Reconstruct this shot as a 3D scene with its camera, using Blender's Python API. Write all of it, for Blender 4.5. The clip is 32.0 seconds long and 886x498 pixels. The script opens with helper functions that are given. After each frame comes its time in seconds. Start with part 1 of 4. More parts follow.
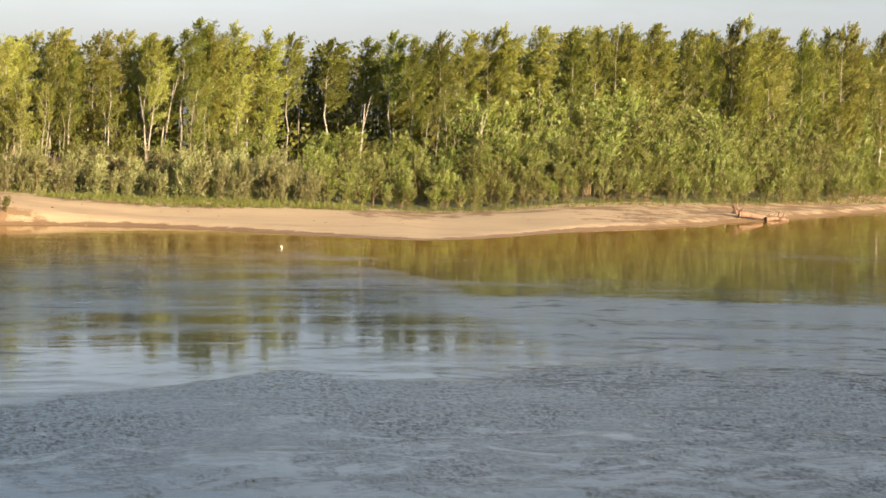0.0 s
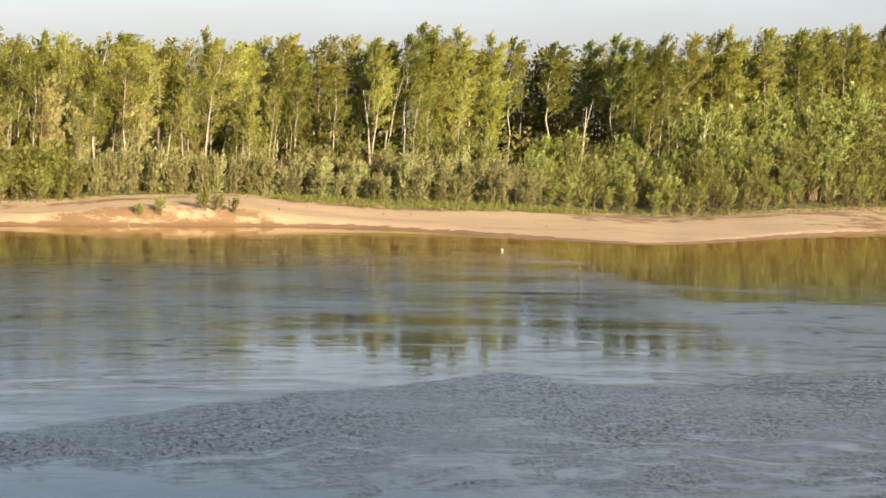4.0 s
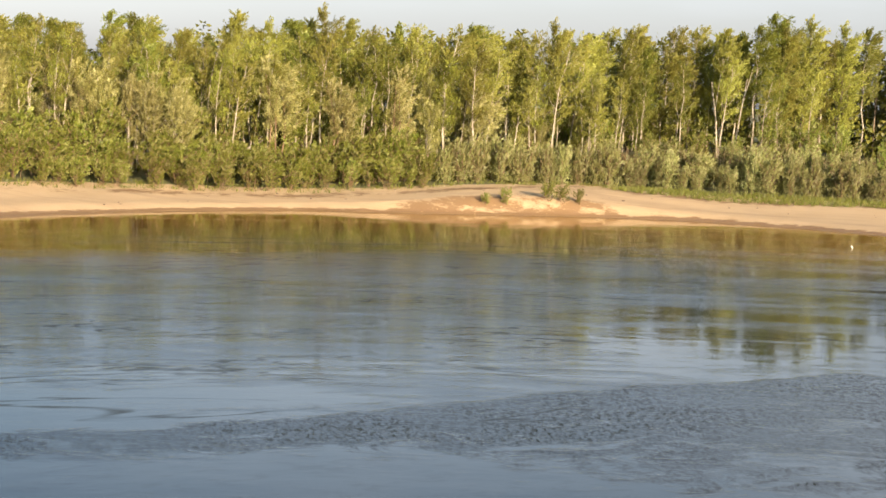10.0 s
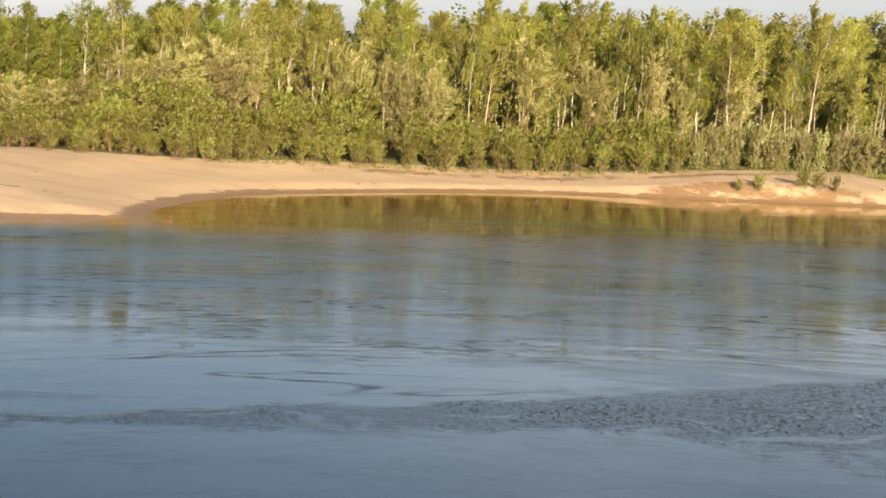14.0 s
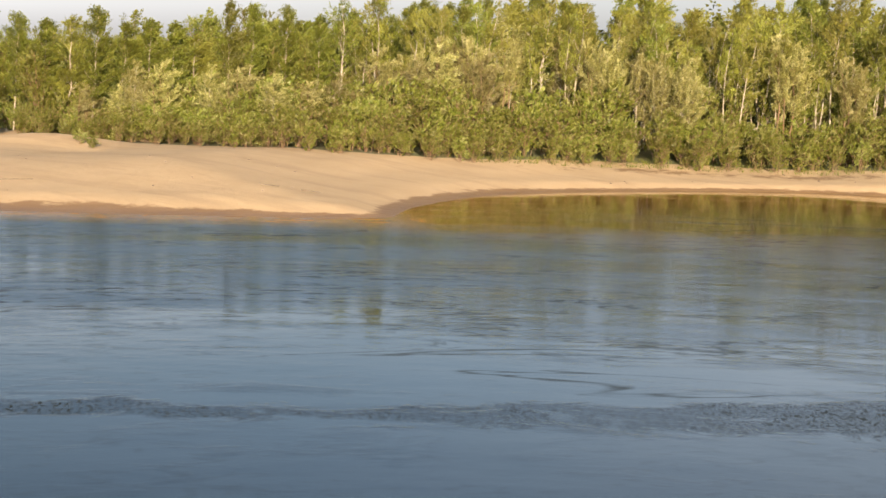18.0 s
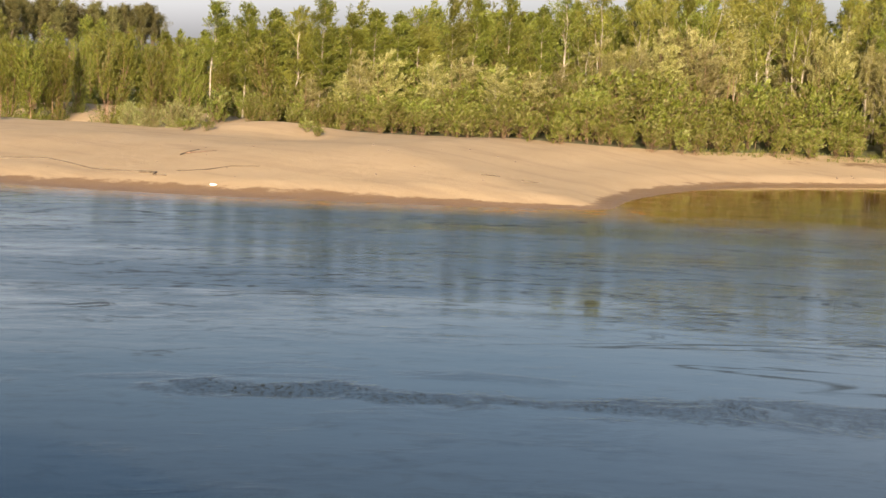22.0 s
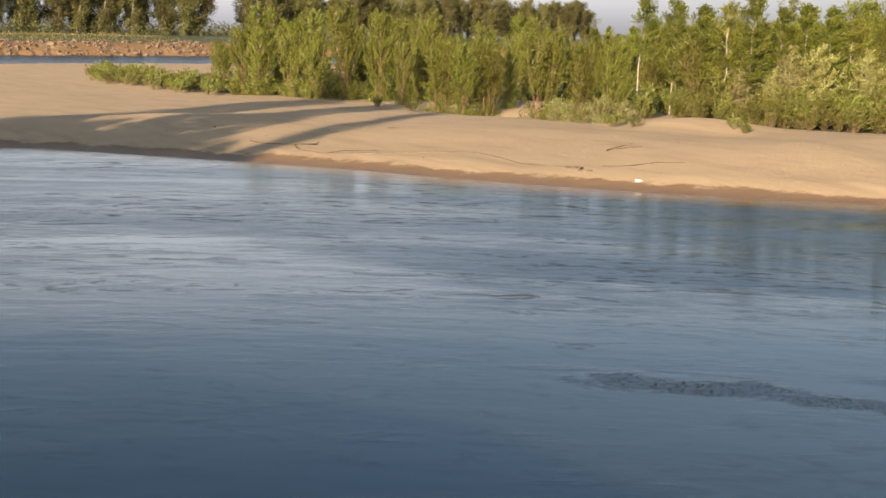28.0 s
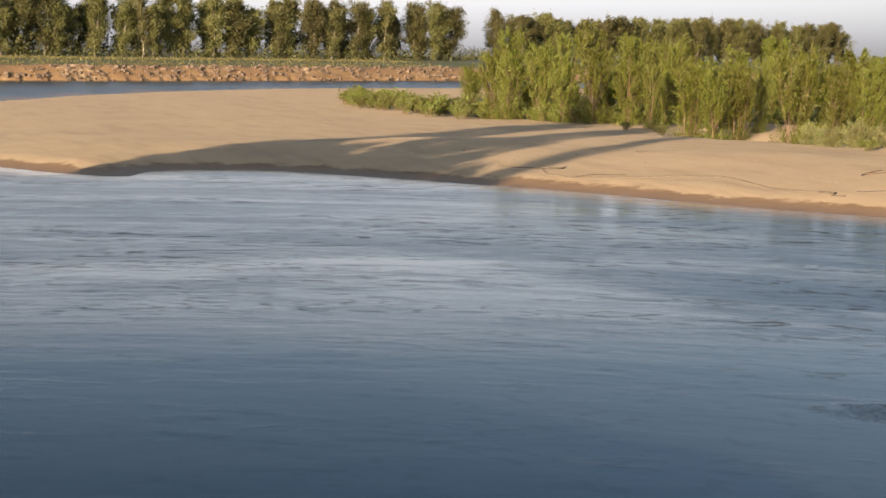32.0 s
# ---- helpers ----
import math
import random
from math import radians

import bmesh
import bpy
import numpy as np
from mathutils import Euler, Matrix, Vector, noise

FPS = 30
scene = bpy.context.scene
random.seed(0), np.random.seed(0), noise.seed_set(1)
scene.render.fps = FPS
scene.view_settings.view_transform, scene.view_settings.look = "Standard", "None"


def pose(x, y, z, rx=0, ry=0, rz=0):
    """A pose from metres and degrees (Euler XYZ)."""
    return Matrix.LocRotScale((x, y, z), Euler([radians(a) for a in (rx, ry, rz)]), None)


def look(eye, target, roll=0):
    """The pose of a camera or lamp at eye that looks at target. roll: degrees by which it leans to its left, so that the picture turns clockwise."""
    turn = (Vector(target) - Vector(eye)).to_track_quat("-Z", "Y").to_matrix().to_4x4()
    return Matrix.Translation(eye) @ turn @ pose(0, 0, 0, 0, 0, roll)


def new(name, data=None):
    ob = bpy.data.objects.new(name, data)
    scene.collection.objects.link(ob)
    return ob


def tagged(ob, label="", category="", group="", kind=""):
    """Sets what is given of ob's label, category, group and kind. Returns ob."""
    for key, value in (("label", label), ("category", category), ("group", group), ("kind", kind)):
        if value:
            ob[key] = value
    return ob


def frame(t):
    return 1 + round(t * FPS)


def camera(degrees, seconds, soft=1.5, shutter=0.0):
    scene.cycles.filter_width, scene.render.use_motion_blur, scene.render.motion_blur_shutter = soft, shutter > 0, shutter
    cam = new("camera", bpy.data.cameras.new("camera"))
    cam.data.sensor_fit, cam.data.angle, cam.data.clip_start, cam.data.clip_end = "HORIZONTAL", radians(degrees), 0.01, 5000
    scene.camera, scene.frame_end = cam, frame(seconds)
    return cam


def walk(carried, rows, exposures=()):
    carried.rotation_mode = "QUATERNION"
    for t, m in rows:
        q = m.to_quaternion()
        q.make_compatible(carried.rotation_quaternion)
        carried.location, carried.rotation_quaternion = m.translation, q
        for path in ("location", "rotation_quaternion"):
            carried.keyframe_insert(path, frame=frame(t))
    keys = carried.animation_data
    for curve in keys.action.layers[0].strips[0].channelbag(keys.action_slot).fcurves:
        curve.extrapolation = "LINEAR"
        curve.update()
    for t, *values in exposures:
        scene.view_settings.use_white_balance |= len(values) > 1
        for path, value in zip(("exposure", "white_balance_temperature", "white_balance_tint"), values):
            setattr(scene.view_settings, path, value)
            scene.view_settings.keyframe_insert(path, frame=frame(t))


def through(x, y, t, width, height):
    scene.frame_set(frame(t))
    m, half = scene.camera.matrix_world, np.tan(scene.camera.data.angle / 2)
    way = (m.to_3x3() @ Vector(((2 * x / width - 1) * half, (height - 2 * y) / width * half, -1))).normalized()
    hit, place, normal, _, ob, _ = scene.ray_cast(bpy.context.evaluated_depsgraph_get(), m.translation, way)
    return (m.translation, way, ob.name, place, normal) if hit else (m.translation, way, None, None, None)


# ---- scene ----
# ---- the camera: it turns on one spot, on a stand on the high near bank ----
cam = camera(29.21, 32.0, soft=1.5)
EYE = 6.5
TURNS = [
    (0.0, 85.450, -1.185, 0.094),
    (0.5, 85.373, -1.249, 0.773),
    (1.0, 85.393, -1.175, 1.676),
    (1.5, 85.415, -1.174, 2.632),
    (2.0, 85.507, -1.021, 3.728),
    (2.5, 85.549, -0.986, 4.881),
    (3.0, 85.561, -1.160, 5.860),
    (3.5, 85.518, -1.170, 6.745),
    (5.5, 85.117, -1.313, 10.300),
    (6.0, 85.286, -1.482, 11.645),
    (6.5, 85.270, -1.396, 12.826),
    (7.0, 85.113, -1.475, 13.710),
    (7.5, 84.965, -1.335, 14.732),
    (8.0, 84.934, -1.264, 15.608),
    (8.5, 84.888, -1.457, 16.419),
    (9.0, 84.903, -1.506, 17.238),
    (9.5, 84.940, -1.649, 18.269),
    (10.0, 84.872, -1.478, 19.142),
    (10.5, 84.760, -1.455, 20.018),
    (11.0, 84.571, -1.573, 20.972),
    (11.5, 84.420, -1.561, 22.296),
    (12.0, 84.316, -1.700, 23.506),
    (12.5, 84.243, -1.860, 24.701),
    (13.0, 84.259, -1.902, 25.684),
    (13.5, 84.170, -1.888, 26.745),
    (14.0, 84.054, -1.968, 27.616),
    (14.5, 84.025, -1.958, 28.751),
    (16.5, 83.859, -1.892, 33.257),
    (17.0, 83.850, -1.624, 34.307),
    (17.5, 83.885, -1.440, 35.324),
    (18.0, 83.788, -1.380, 36.066),
    (18.5, 83.685, -1.256, 36.719),
    (19.0, 83.509, -1.253, 37.448),
    (19.5, 83.495, -1.384, 38.445),
    (20.0, 83.474, -1.577, 39.498),
    (20.5, 83.515, -1.643, 40.376),
    (21.0, 83.497, -1.575, 41.392),
    (21.5, 83.385, -1.582, 42.415),
    (22.0, 83.292, -1.613, 43.516),
    (22.5, 83.249, -1.634, 44.858),
    (23.0, 83.177, -1.714, 46.261),
    (23.5, 83.164, -1.593, 47.322),
    (24.0, 83.092, -1.358, 48.558),
    (24.5, 82.947, -1.225, 49.952),
    (25.0, 82.770, -1.469, 51.421),
    (25.5, 82.647, -1.602, 52.519),
    (27.5, 82.663, -1.064, 56.506),
    (28.0, 82.822, -1.164, 57.775),
    (28.5, 82.818, -1.206, 58.759),
    (29.0, 82.751, -1.354, 59.795),
    (29.5, 82.753, -1.154, 60.894),
    (30.0, 82.786, -0.635, 61.890),
    (30.5, 82.915, -0.406, 62.943),
    (31.0, 83.340, -0.210, 63.913),
    (31.5, 83.451, -0.424, 65.054),
    (32.0, 83.485, -0.793, 66.090),
]
walk(cam, [(t, pose(0, 0, EYE, rx, ry, rz)) for t, rx, ry, rz in TURNS], [(0.0, 1.46, 6700, 13), (16.0, 1.36, 6700, 14), (32.0, 1.10, 6550, 15)])

# ---- light: low evening sun behind the camera's right shoulder ----
SUN_DIR = Vector((0.665, -0.745, 0.0)).normalized()
SUN_EL = radians(12.0)
world = bpy.data.worlds.new("evening_sky")
scene.world = world
world.use_nodes = True
wn = world.node_tree
wn.nodes.clear()
w_out = wn.nodes.new("ShaderNodeOutputWorld")
w_bg = wn.nodes.new("ShaderNodeBackground")
w_sky = wn.nodes.new("ShaderNodeTexSky")
w_sky.sky_type = "NISHITA"
w_sky.sun_disc = False
w_sky.sun_elevation = SUN_EL
w_sky.sun_rotation = math.atan2(SUN_DIR.x, SUN_DIR.y)
w_sky.altitude, w_sky.air_density, w_sky.dust_density, w_sky.ozone_density = 100, 1.0, 1.6, 1.2
w_bg.inputs["Strength"].default_value = 0.060


def sky_node(kind, *links, **props):
    n = wn.nodes.new(kind)
    for k, v in props.items():
        if k == "operation":
            n.operation = v
        else:
            n.inputs[k].default_value = v
    for sock, v in zip(n.inputs, links):
        if isinstance(v, (int, float)):
            sock.default_value = v
        elif v is not None:
            wn.links.new(v, sock)
    return n


def sky_ramp(fac, *stops):
    n = wn.nodes.new("ShaderNodeValToRGB")
    while len(n.color_ramp.elements) < len(stops):
        n.color_ramp.elements.new(0.5)
    for el, (p, v) in zip(n.color_ramp.elements, stops):
        el.position, el.color = p, (v, v, v, 1)
    wn.links.new(fac, n.inputs["Fac"])
    return n.outputs["Color"]


def sky_mix(fac, a, c):
    n = wn.nodes.new("ShaderNodeMix")
    n.data_type = "RGBA"
    wn.links.new(fac, n.inputs[0])
    for sock, v in zip([q for q in n.inputs if q.type == "RGBA"], (a, c)):
        wn.links.new(v, sock)
    return [q for q in n.outputs if q.type == "RGBA"][0]


# haze that greys the sky near the horizon, and thin high cloud that thickens towards the north-east
w_dir = wn.nodes.new("ShaderNodeTexCoord").outputs["Generated"]
w_xyz = sky_node("ShaderNodeSeparateXYZ", w_dir)
w_lum = sky_node("ShaderNodeRGBToBW", w_sky.outputs[0]).outputs[0]
w_grey = sky_node("ShaderNodeVectorMath", operation="SCALE")
w_grey.inputs[0].default_value = (1.22, 1.23, 1.26)
w_low = sky_node("ShaderNodeMath", w_lum, sky_ramp(w_xyz.outputs[2], (0.0, 0.92), (0.055, 0.88), (0.09, 0.90), (0.15, 0.95), (0.3, 0.95)), operation="MULTIPLY")
w_west = sky_node("ShaderNodeMath", sky_node("ShaderNodeMath", w_xyz.outputs[0], 0.6, operation="MULTIPLY").outputs[0], 0.55, operation="ADD").outputs[0]
w_low = sky_node("ShaderNodeMath", w_low.outputs[0], sky_ramp(w_west, (0.0, 1.50), (0.10, 1.10), (0.20, 0.84), (0.32, 0.72)), operation="MULTIPLY")
w_low = sky_node("ShaderNodeMath", w_low.outputs[0], 1.42, operation="MULTIPLY")
wn.links.new(w_low.outputs[0], w_grey.inputs["Scale"])
w_blue = sky_node("ShaderNodeVectorMath", w_sky.outputs[0], operation="MULTIPLY")
w_blue.inputs[1].default_value = (0.75, 0.94, 1.11)
w_deep = sky_node("ShaderNodeVectorMath", w_blue.outputs[0], operation="SCALE")
wn.links.new(sky_ramp(w_west, (0.0, 0.76), (0.20, 1.0)), w_deep.inputs["Scale"])
hazy = sky_mix(sky_ramp(w_xyz.outputs[2], (0.0, 0.88), (0.06, 0.70), (0.14, 0.50), (0.19, 0.12), (0.30, 0.0)), w_deep.outputs[0], w_grey.outputs[0])
w_lift = sky_node("ShaderNodeMath", w_xyz.outputs[2], 0.16, operation="ADD").outputs[0]
w_flat = sky_node("ShaderNodeCombineXYZ", sky_node("ShaderNodeMath", w_xyz.outputs[0], w_lift, operation="DIVIDE").outputs[0],
                  sky_node("ShaderNodeMath", w_xyz.outputs[1], w_lift, operation="DIVIDE").outputs[0])
w_noise = sky_node("ShaderNodeTexNoise", w_flat.outputs[0], Scale=0.9, Detail=6.0, Roughness=0.6)
w_side = sky_node("ShaderNodeMath", sky_node("ShaderNodeMath", w_xyz.outputs[0], 0.6, operation="MULTIPLY").outputs[0], 0.5, operation="ADD").outputs[0]
w_cloud = sky_node("ShaderNodeMath", sky_ramp(w_noise.outputs["Fac"], (0.36, 0.25), (0.68, 1.0)), sky_ramp(w_side, (0.0, 0.0), (0.12, 0.08), (0.5, 0.75), (0.75, 1.0)), operation="MULTIPLY")
w_white = sky_node("ShaderNodeVectorMath", operation="SCALE")
w_white.inputs[0].default_value = (1.31, 1.42, 1.52)
w_veil = sky_node("ShaderNodeMath", w_lum, sky_ramp(w_xyz.outputs[2], (0.0, 0.86), (0.12, 1.14), (0.20, 2.20), (0.34, 2.5), (0.52, 1.3), (0.75, 0.9)), operation="MULTIPLY")
wn.links.new(w_veil.outputs[0], w_white.inputs["Scale"])
w_cloud = sky_node("ShaderNodeMath", w_cloud.outputs[0], sky_ramp(w_xyz.outputs[2], (0.0, 0.30), (0.13, 1.0)), operation="MULTIPLY")
wn.links.new(sky_mix(w_cloud.outputs[0], hazy, w_white.outputs[0]), w_bg.inputs["Color"])
wn.links.new(w_bg.outputs[0], w_out.inputs[0])
sun_data = bpy.data.lights.new("sun", "SUN")
sun_data.energy, sun_data.angle, sun_data.color = 5.0, radians(0.6), (1.0, 0.80, 0.56)
sun = new("sun", sun_data)
SUN_TO = Vector((SUN_DIR.x * math.cos(SUN_EL), SUN_DIR.y * math.cos(SUN_EL), math.sin(SUN_EL)))
sun.matrix_world = look(SUN_TO * 300, (0, 0, 0))


# ---- materials ----
def nodes_of(name):
    m = bpy.data.materials.new(name)
    m.use_nodes = True
    t = m.node_tree
    b = t.nodes["Principled BSDF"]
    return m, t, b


def add(t, kind, **values):
    n = t.nodes.new(kind)
    for k, v in values.items():
        n.inputs[k.replace("_", " ")].default_value = v
    return n


def noise_tex(t, vec, scale, detail=4.0, rough=0.55):
    n = add(t, "ShaderNodeTexNoise", Scale=scale, Detail=detail, Roughness=rough)
    t.links.new(vec, n.inputs["Vector"])
    return n.outputs["Fac"]


def ramp(t, fac, *stops):
    n = t.nodes.new("ShaderNodeValToRGB")
    e = n.color_ramp.elements
    while len(e) < len(stops):
        e.new(0.5)
    for el, (p, c) in zip(e, stops):
        el.position, el.color = p, (c if len(c) == 4 else (*c, 1))
    t.links.new(fac, n.inputs["Fac"])
    return n.outputs["Color"]


def mix(t, fac, a, b):
    n = t.nodes.new("ShaderNodeMix")
    n.data_type = "RGBA"
    ins = [s for s in n.inputs if s.type == "RGBA"]
    if isinstance(fac, (int, float)):
        n.inputs[0].default_value = fac
    else:
        t.links.new(fac, n.inputs[0])
    for sock, v in zip(ins, (a, b)):
        if isinstance(v, tuple):
            sock.default_value = (*v, 1)
        else:
            t.links.new(v, sock)
    return [s for s in n.outputs if s.type == "RGBA"][0]


def maths(t, op, a, b=0.0, clamp=False):
    n = t.nodes.new("ShaderNodeMath")
    n.operation, n.use_clamp = op, clamp
    for sock, v in zip(n.inputs, (a, b)):
        if isinstance(v, (int, float)):
            sock.default_value = v
        else:
            t.links.new(v, sock)
    return n.outputs[0]


def bump(t, b, height, strength, distance):
    n = add(t, "ShaderNodeBump", Strength=strength, Distance=distance)
    t.links.new(height, n.inputs["Height"])
    t.links.new(n.outputs[0], b.inputs["Normal"])


def place(t):
    return t.nodes.new("ShaderNodeNewGeometry").outputs["Position"]


def leaf_mat(name, dark, light, silver=None, gloss=0.45, through=0.35):
    m, t, b = nodes_of(name)
    geo = t.nodes.new("ShaderNodeNewGeometry")
    info = t.nodes.new("ShaderNodeObjectInfo")
    col = mix(t, geo.outputs["Random Per Island"], dark, light)
    if silver:
        pick = maths(t, "GREATER_THAN", noise_tex(t, geo.outputs["Position"], 2.2, 2.0), 0.56)
        col = mix(t, maths(t, "MULTIPLY", pick, 0.6), col, silver)
    hsv = add(t, "ShaderNodeHueSaturation")
    t.links.new(col, hsv.inputs["Color"])
    t.links.new(maths(t, "ADD", maths(t, "MULTIPLY", info.outputs["Random"], 0.50), 0.66), hsv.inputs["Value"])
    t.links.new(maths(t, "ADD", maths(t, "MULTIPLY", info.outputs["Random"], 0.03), 0.485), hsv.inputs["Hue"])
    t.links.new(hsv.outputs[0], b.inputs["Base Color"])
    b.inputs["Roughness"].default_value = gloss
    b.inputs["Specular IOR Level"].default_value = 0.35
    tr = t.nodes.new("ShaderNodeBsdfTranslucent")
    t.links.new(hsv.outputs[0], tr.inputs["Color"])
    ms = t.nodes.new("ShaderNodeMixShader")
    ms.inputs[0].default_value = through
    t.links.new(b.outputs[0], ms.inputs[1])
    t.links.new(tr.outputs[0], ms.inputs[2])
    t.links.new(ms.outputs[0], t.nodes["Material Output"].inputs["Surface"])
    return m


def bark_mat(name, dark, light):
    m, t, b = nodes_of(name)
    tc = t.nodes.new("ShaderNodeTexCoord").outputs["Object"]
    mp = add(t, "ShaderNodeMapping", Scale=(1, 1, 0.25))
    t.links.new(tc, mp.inputs["Vector"])
    n = noise_tex(t, mp.outputs[0], 9.0, 5.0, 0.65)
    t.links.new(ramp(t, n, (0.35, dark), (0.62, light)), b.inputs["Base Color"])
    b.inputs["Roughness"].default_value = 0.9
    bump(t, b, n, 0.6, 0.03)
    return m


POPLAR = leaf_mat("poplar_leaves", (0.160, 0.170, 0.026), (0.325, 0.312, 0.058))
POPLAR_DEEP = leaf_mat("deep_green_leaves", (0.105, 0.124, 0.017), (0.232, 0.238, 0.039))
WILLOW = leaf_mat("silver_willow_leaves", (0.185, 0.172, 0.052), (0.380, 0.350, 0.120), (0.520, 0.480, 0.225))
SHRUB = leaf_mat("shrub_leaves", (0.102, 0.132, 0.018), (0.250, 0.272, 0.048), (0.360, 0.355, 0.140))
PALE_SHRUB = leaf_mat("pale_shrub_leaves", (0.165, 0.175, 0.055), (0.320, 0.320, 0.110), (0.420, 0.405, 0.190))
FAR_POPLAR = leaf_mat("old_poplar_leaves", (0.088, 0.088, 0.028), (0.205, 0.186, 0.062))
COTTONWOOD = leaf_mat("cottonwood_leaves", (0.085, 0.100, 0.014), (0.240, 0.238, 0.038))
BAY_SHRUB = leaf_mat("bay_shrub_leaves", (0.100, 0.120, 0.016), (0.225, 0.235, 0.038), (0.350, 0.335, 0.118))
GRASS = leaf_mat("grass_blades", (0.089, 0.105, 0.016), (0.210, 0.205, 0.039))
MEADOW = leaf_mat("meadow_grass", (0.165, 0.150, 0.045), (0.270, 0.235, 0.085))
DRY = leaf_mat("dry_stalks", (0.168, 0.115, 0.052), (0.357, 0.250, 0.123), through=0.1)
BARK_PALE = bark_mat("pale_bark", (0.16, 0.125, 0.085), (0.42, 0.37, 0.28))
BARK_DARK = bark_mat("grey_brown_bark", (0.075, 0.055, 0.036), (0.19, 0.15, 0.10))
BARK_RED = bark_mat("reddish_stems", (0.13, 0.072, 0.040), (0.27, 0.17, 0.10))
DRIFT = bark_mat("weathered_driftwood", (0.085, 0.045, 0.025), (0.27, 0.165, 0.10))

# ground: dry sand, wet sand at the waterline, grass and litter by the mesh's own cover attributes
GROUND, t, b = nodes_of("river_sand_and_soil")
pos = place(t)
at_cover = t.nodes.new("ShaderNodeAttribute")
at_cover.attribute_name = "cover"
at_damp = t.nodes.new("ShaderNodeAttribute")
at_damp.attribute_name = "damp"
grain = noise_tex(t, pos, 14.0, 6.0, 0.7)
drift = noise_tex(t, pos, 0.35, 4.0, 0.6)
dry = mix(t, drift, (0.42, 0.294, 0.158), (0.56, 0.406, 0.238))
blown = t.nodes.new("ShaderNodeMapping")
blown.inputs["Scale"].default_value, blown.inputs["Rotation"].default_value = (0.10, 0.55, 0.3), (0, 0, 0.45)
t.links.new(pos, blown.inputs["Vector"])
dry = mix(t, ramp(t, noise_tex(t, blown.outputs[0], 1.0, 6.0, 0.66), (0.50, (0, 0, 0)), (0.72, (0.6,) * 3)), dry, (0.31, 0.212, 0.122))
dry = mix(t, maths(t, "MULTIPLY", maths(t, "GREATER_THAN", grain, 0.66), 0.35), dry, (0.27, 0.19, 0.115))
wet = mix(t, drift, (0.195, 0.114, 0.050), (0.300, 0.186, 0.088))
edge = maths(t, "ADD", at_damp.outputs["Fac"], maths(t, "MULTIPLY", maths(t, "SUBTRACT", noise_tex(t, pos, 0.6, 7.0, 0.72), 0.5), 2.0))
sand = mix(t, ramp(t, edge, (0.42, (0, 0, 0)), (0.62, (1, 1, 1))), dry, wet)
litter = mix(t, noise_tex(t, pos, 1.6, 5.0, 0.7), (0.060, 0.062, 0.020), (0.20, 0.150, 0.075))
green = mix(t, noise_tex(t, pos, 0.5, 3.0), litter, (0.095, 0.120, 0.030))
cov = maths(t, "ADD", at_cover.outputs["Fac"], maths(t, "MULTIPLY", maths(t, "SUBTRACT", noise_tex(t, pos, 0.8, 5.0, 0.65), 0.5), 0.7))
t.links.new(mix(t, ramp(t, cov, (0.40, (0, 0, 0)), (0.60, (1, 1, 1))), sand, green), b.inputs["Base Color"])
t.links.new(ramp(t, at_damp.outputs["Fac"], (0.3, (0.95,) * 3), (1.0, (0.45,) * 3)), b.inputs["Roughness"])
bump(t, b, maths(t, "ADD", maths(t, "MULTIPLY", noise_tex(t, pos, 0.9, 6.0, 0.66), 1.0), maths(t, "MULTIPLY", grain, 0.12)), 0.45, 0.16)

# water: a dark body under a moving skin; calm lanes and wind-roughened patches
WATER, t, b = nodes_of("river_water")
pos = place(t)
sep = t.nodes.new("ShaderNodeSeparateXYZ")
t.links.new(pos, sep.inputs[0])
at_rough = t.nodes.new("ShaderNodeAttribute")
at_rough.attribute_name = "ruffle"


# polar directions round a point just behind the camera, so streaks lie level in its view
polar_x = maths(t, "SUBTRACT", sep.outputs[0], 6.0)
polar_y = maths(t, "ADD", sep.outputs[1], 10.0)
polar = t.nodes.new("ShaderNodeCombineXYZ")
t.links.new(maths(t, "MULTIPLY", maths(t, "ARCTAN2", polar_x, polar_y), 62.0), polar.inputs[0])
reach = maths(t, "SQRT", maths(t, "ADD", maths(t, "MULTIPLY", polar_x, polar_x), maths(t, "MULTIPLY", polar_y, polar_y)))
t.links.new(reach, polar.inputs[1])


def stretched(scale, turn=0.0):
    mp = add(t, "ShaderNodeMapping", Scale=scale, Rotation=(0, 0, turn))
    t.links.new(polar.outputs[0], mp.inputs["Vector"])
    return mp.outputs[0]


def swirled(scale, turn, distortion, detail=5.0, rough=0.6):
    n = add(t, "ShaderNodeTexNoise", Scale=1.0, Detail=detail, Roughness=rough, Distortion=distortion)
    t.links.new(stretched(scale, turn), n.inputs["Vector"])
    return n.outputs["Fac"]


def total(*terms):
    out = terms[0]
    for term in terms[1:]:
        out = maths(t, "ADD", out, term)
    return out


def times(*terms):
    out = terms[0]
    for term in terms[1:]:
        out = maths(t, "MULTIPLY", out, term)
    return out


ruffle = at_rough.outputs["Fac"]
at_lane = t.nodes.new("ShaderNodeAttribute")
at_lane.attribute_name = "lane"
lane = at_lane.outputs["Fac"]
# drifting films of rippled water: long wisps with clear windows between them
wisp = swirled((0.040, 0.20, 1), 0.06, 0.9, 6.0, 0.62)
fray = swirled((0.30, 1.0, 1), 0.06, 1.5, 6.0, 0.66)
film = total(lane, times(maths(t, "SUBTRACT", wisp, 0.5), 2.4), times(maths(t, "SUBTRACT", fray, 0.5), 1.5))
rippled = ramp(t, film, (0.10, (0.02,) * 3), (0.42, (0.48,) * 3), (0.90, (0.90,) * 3))
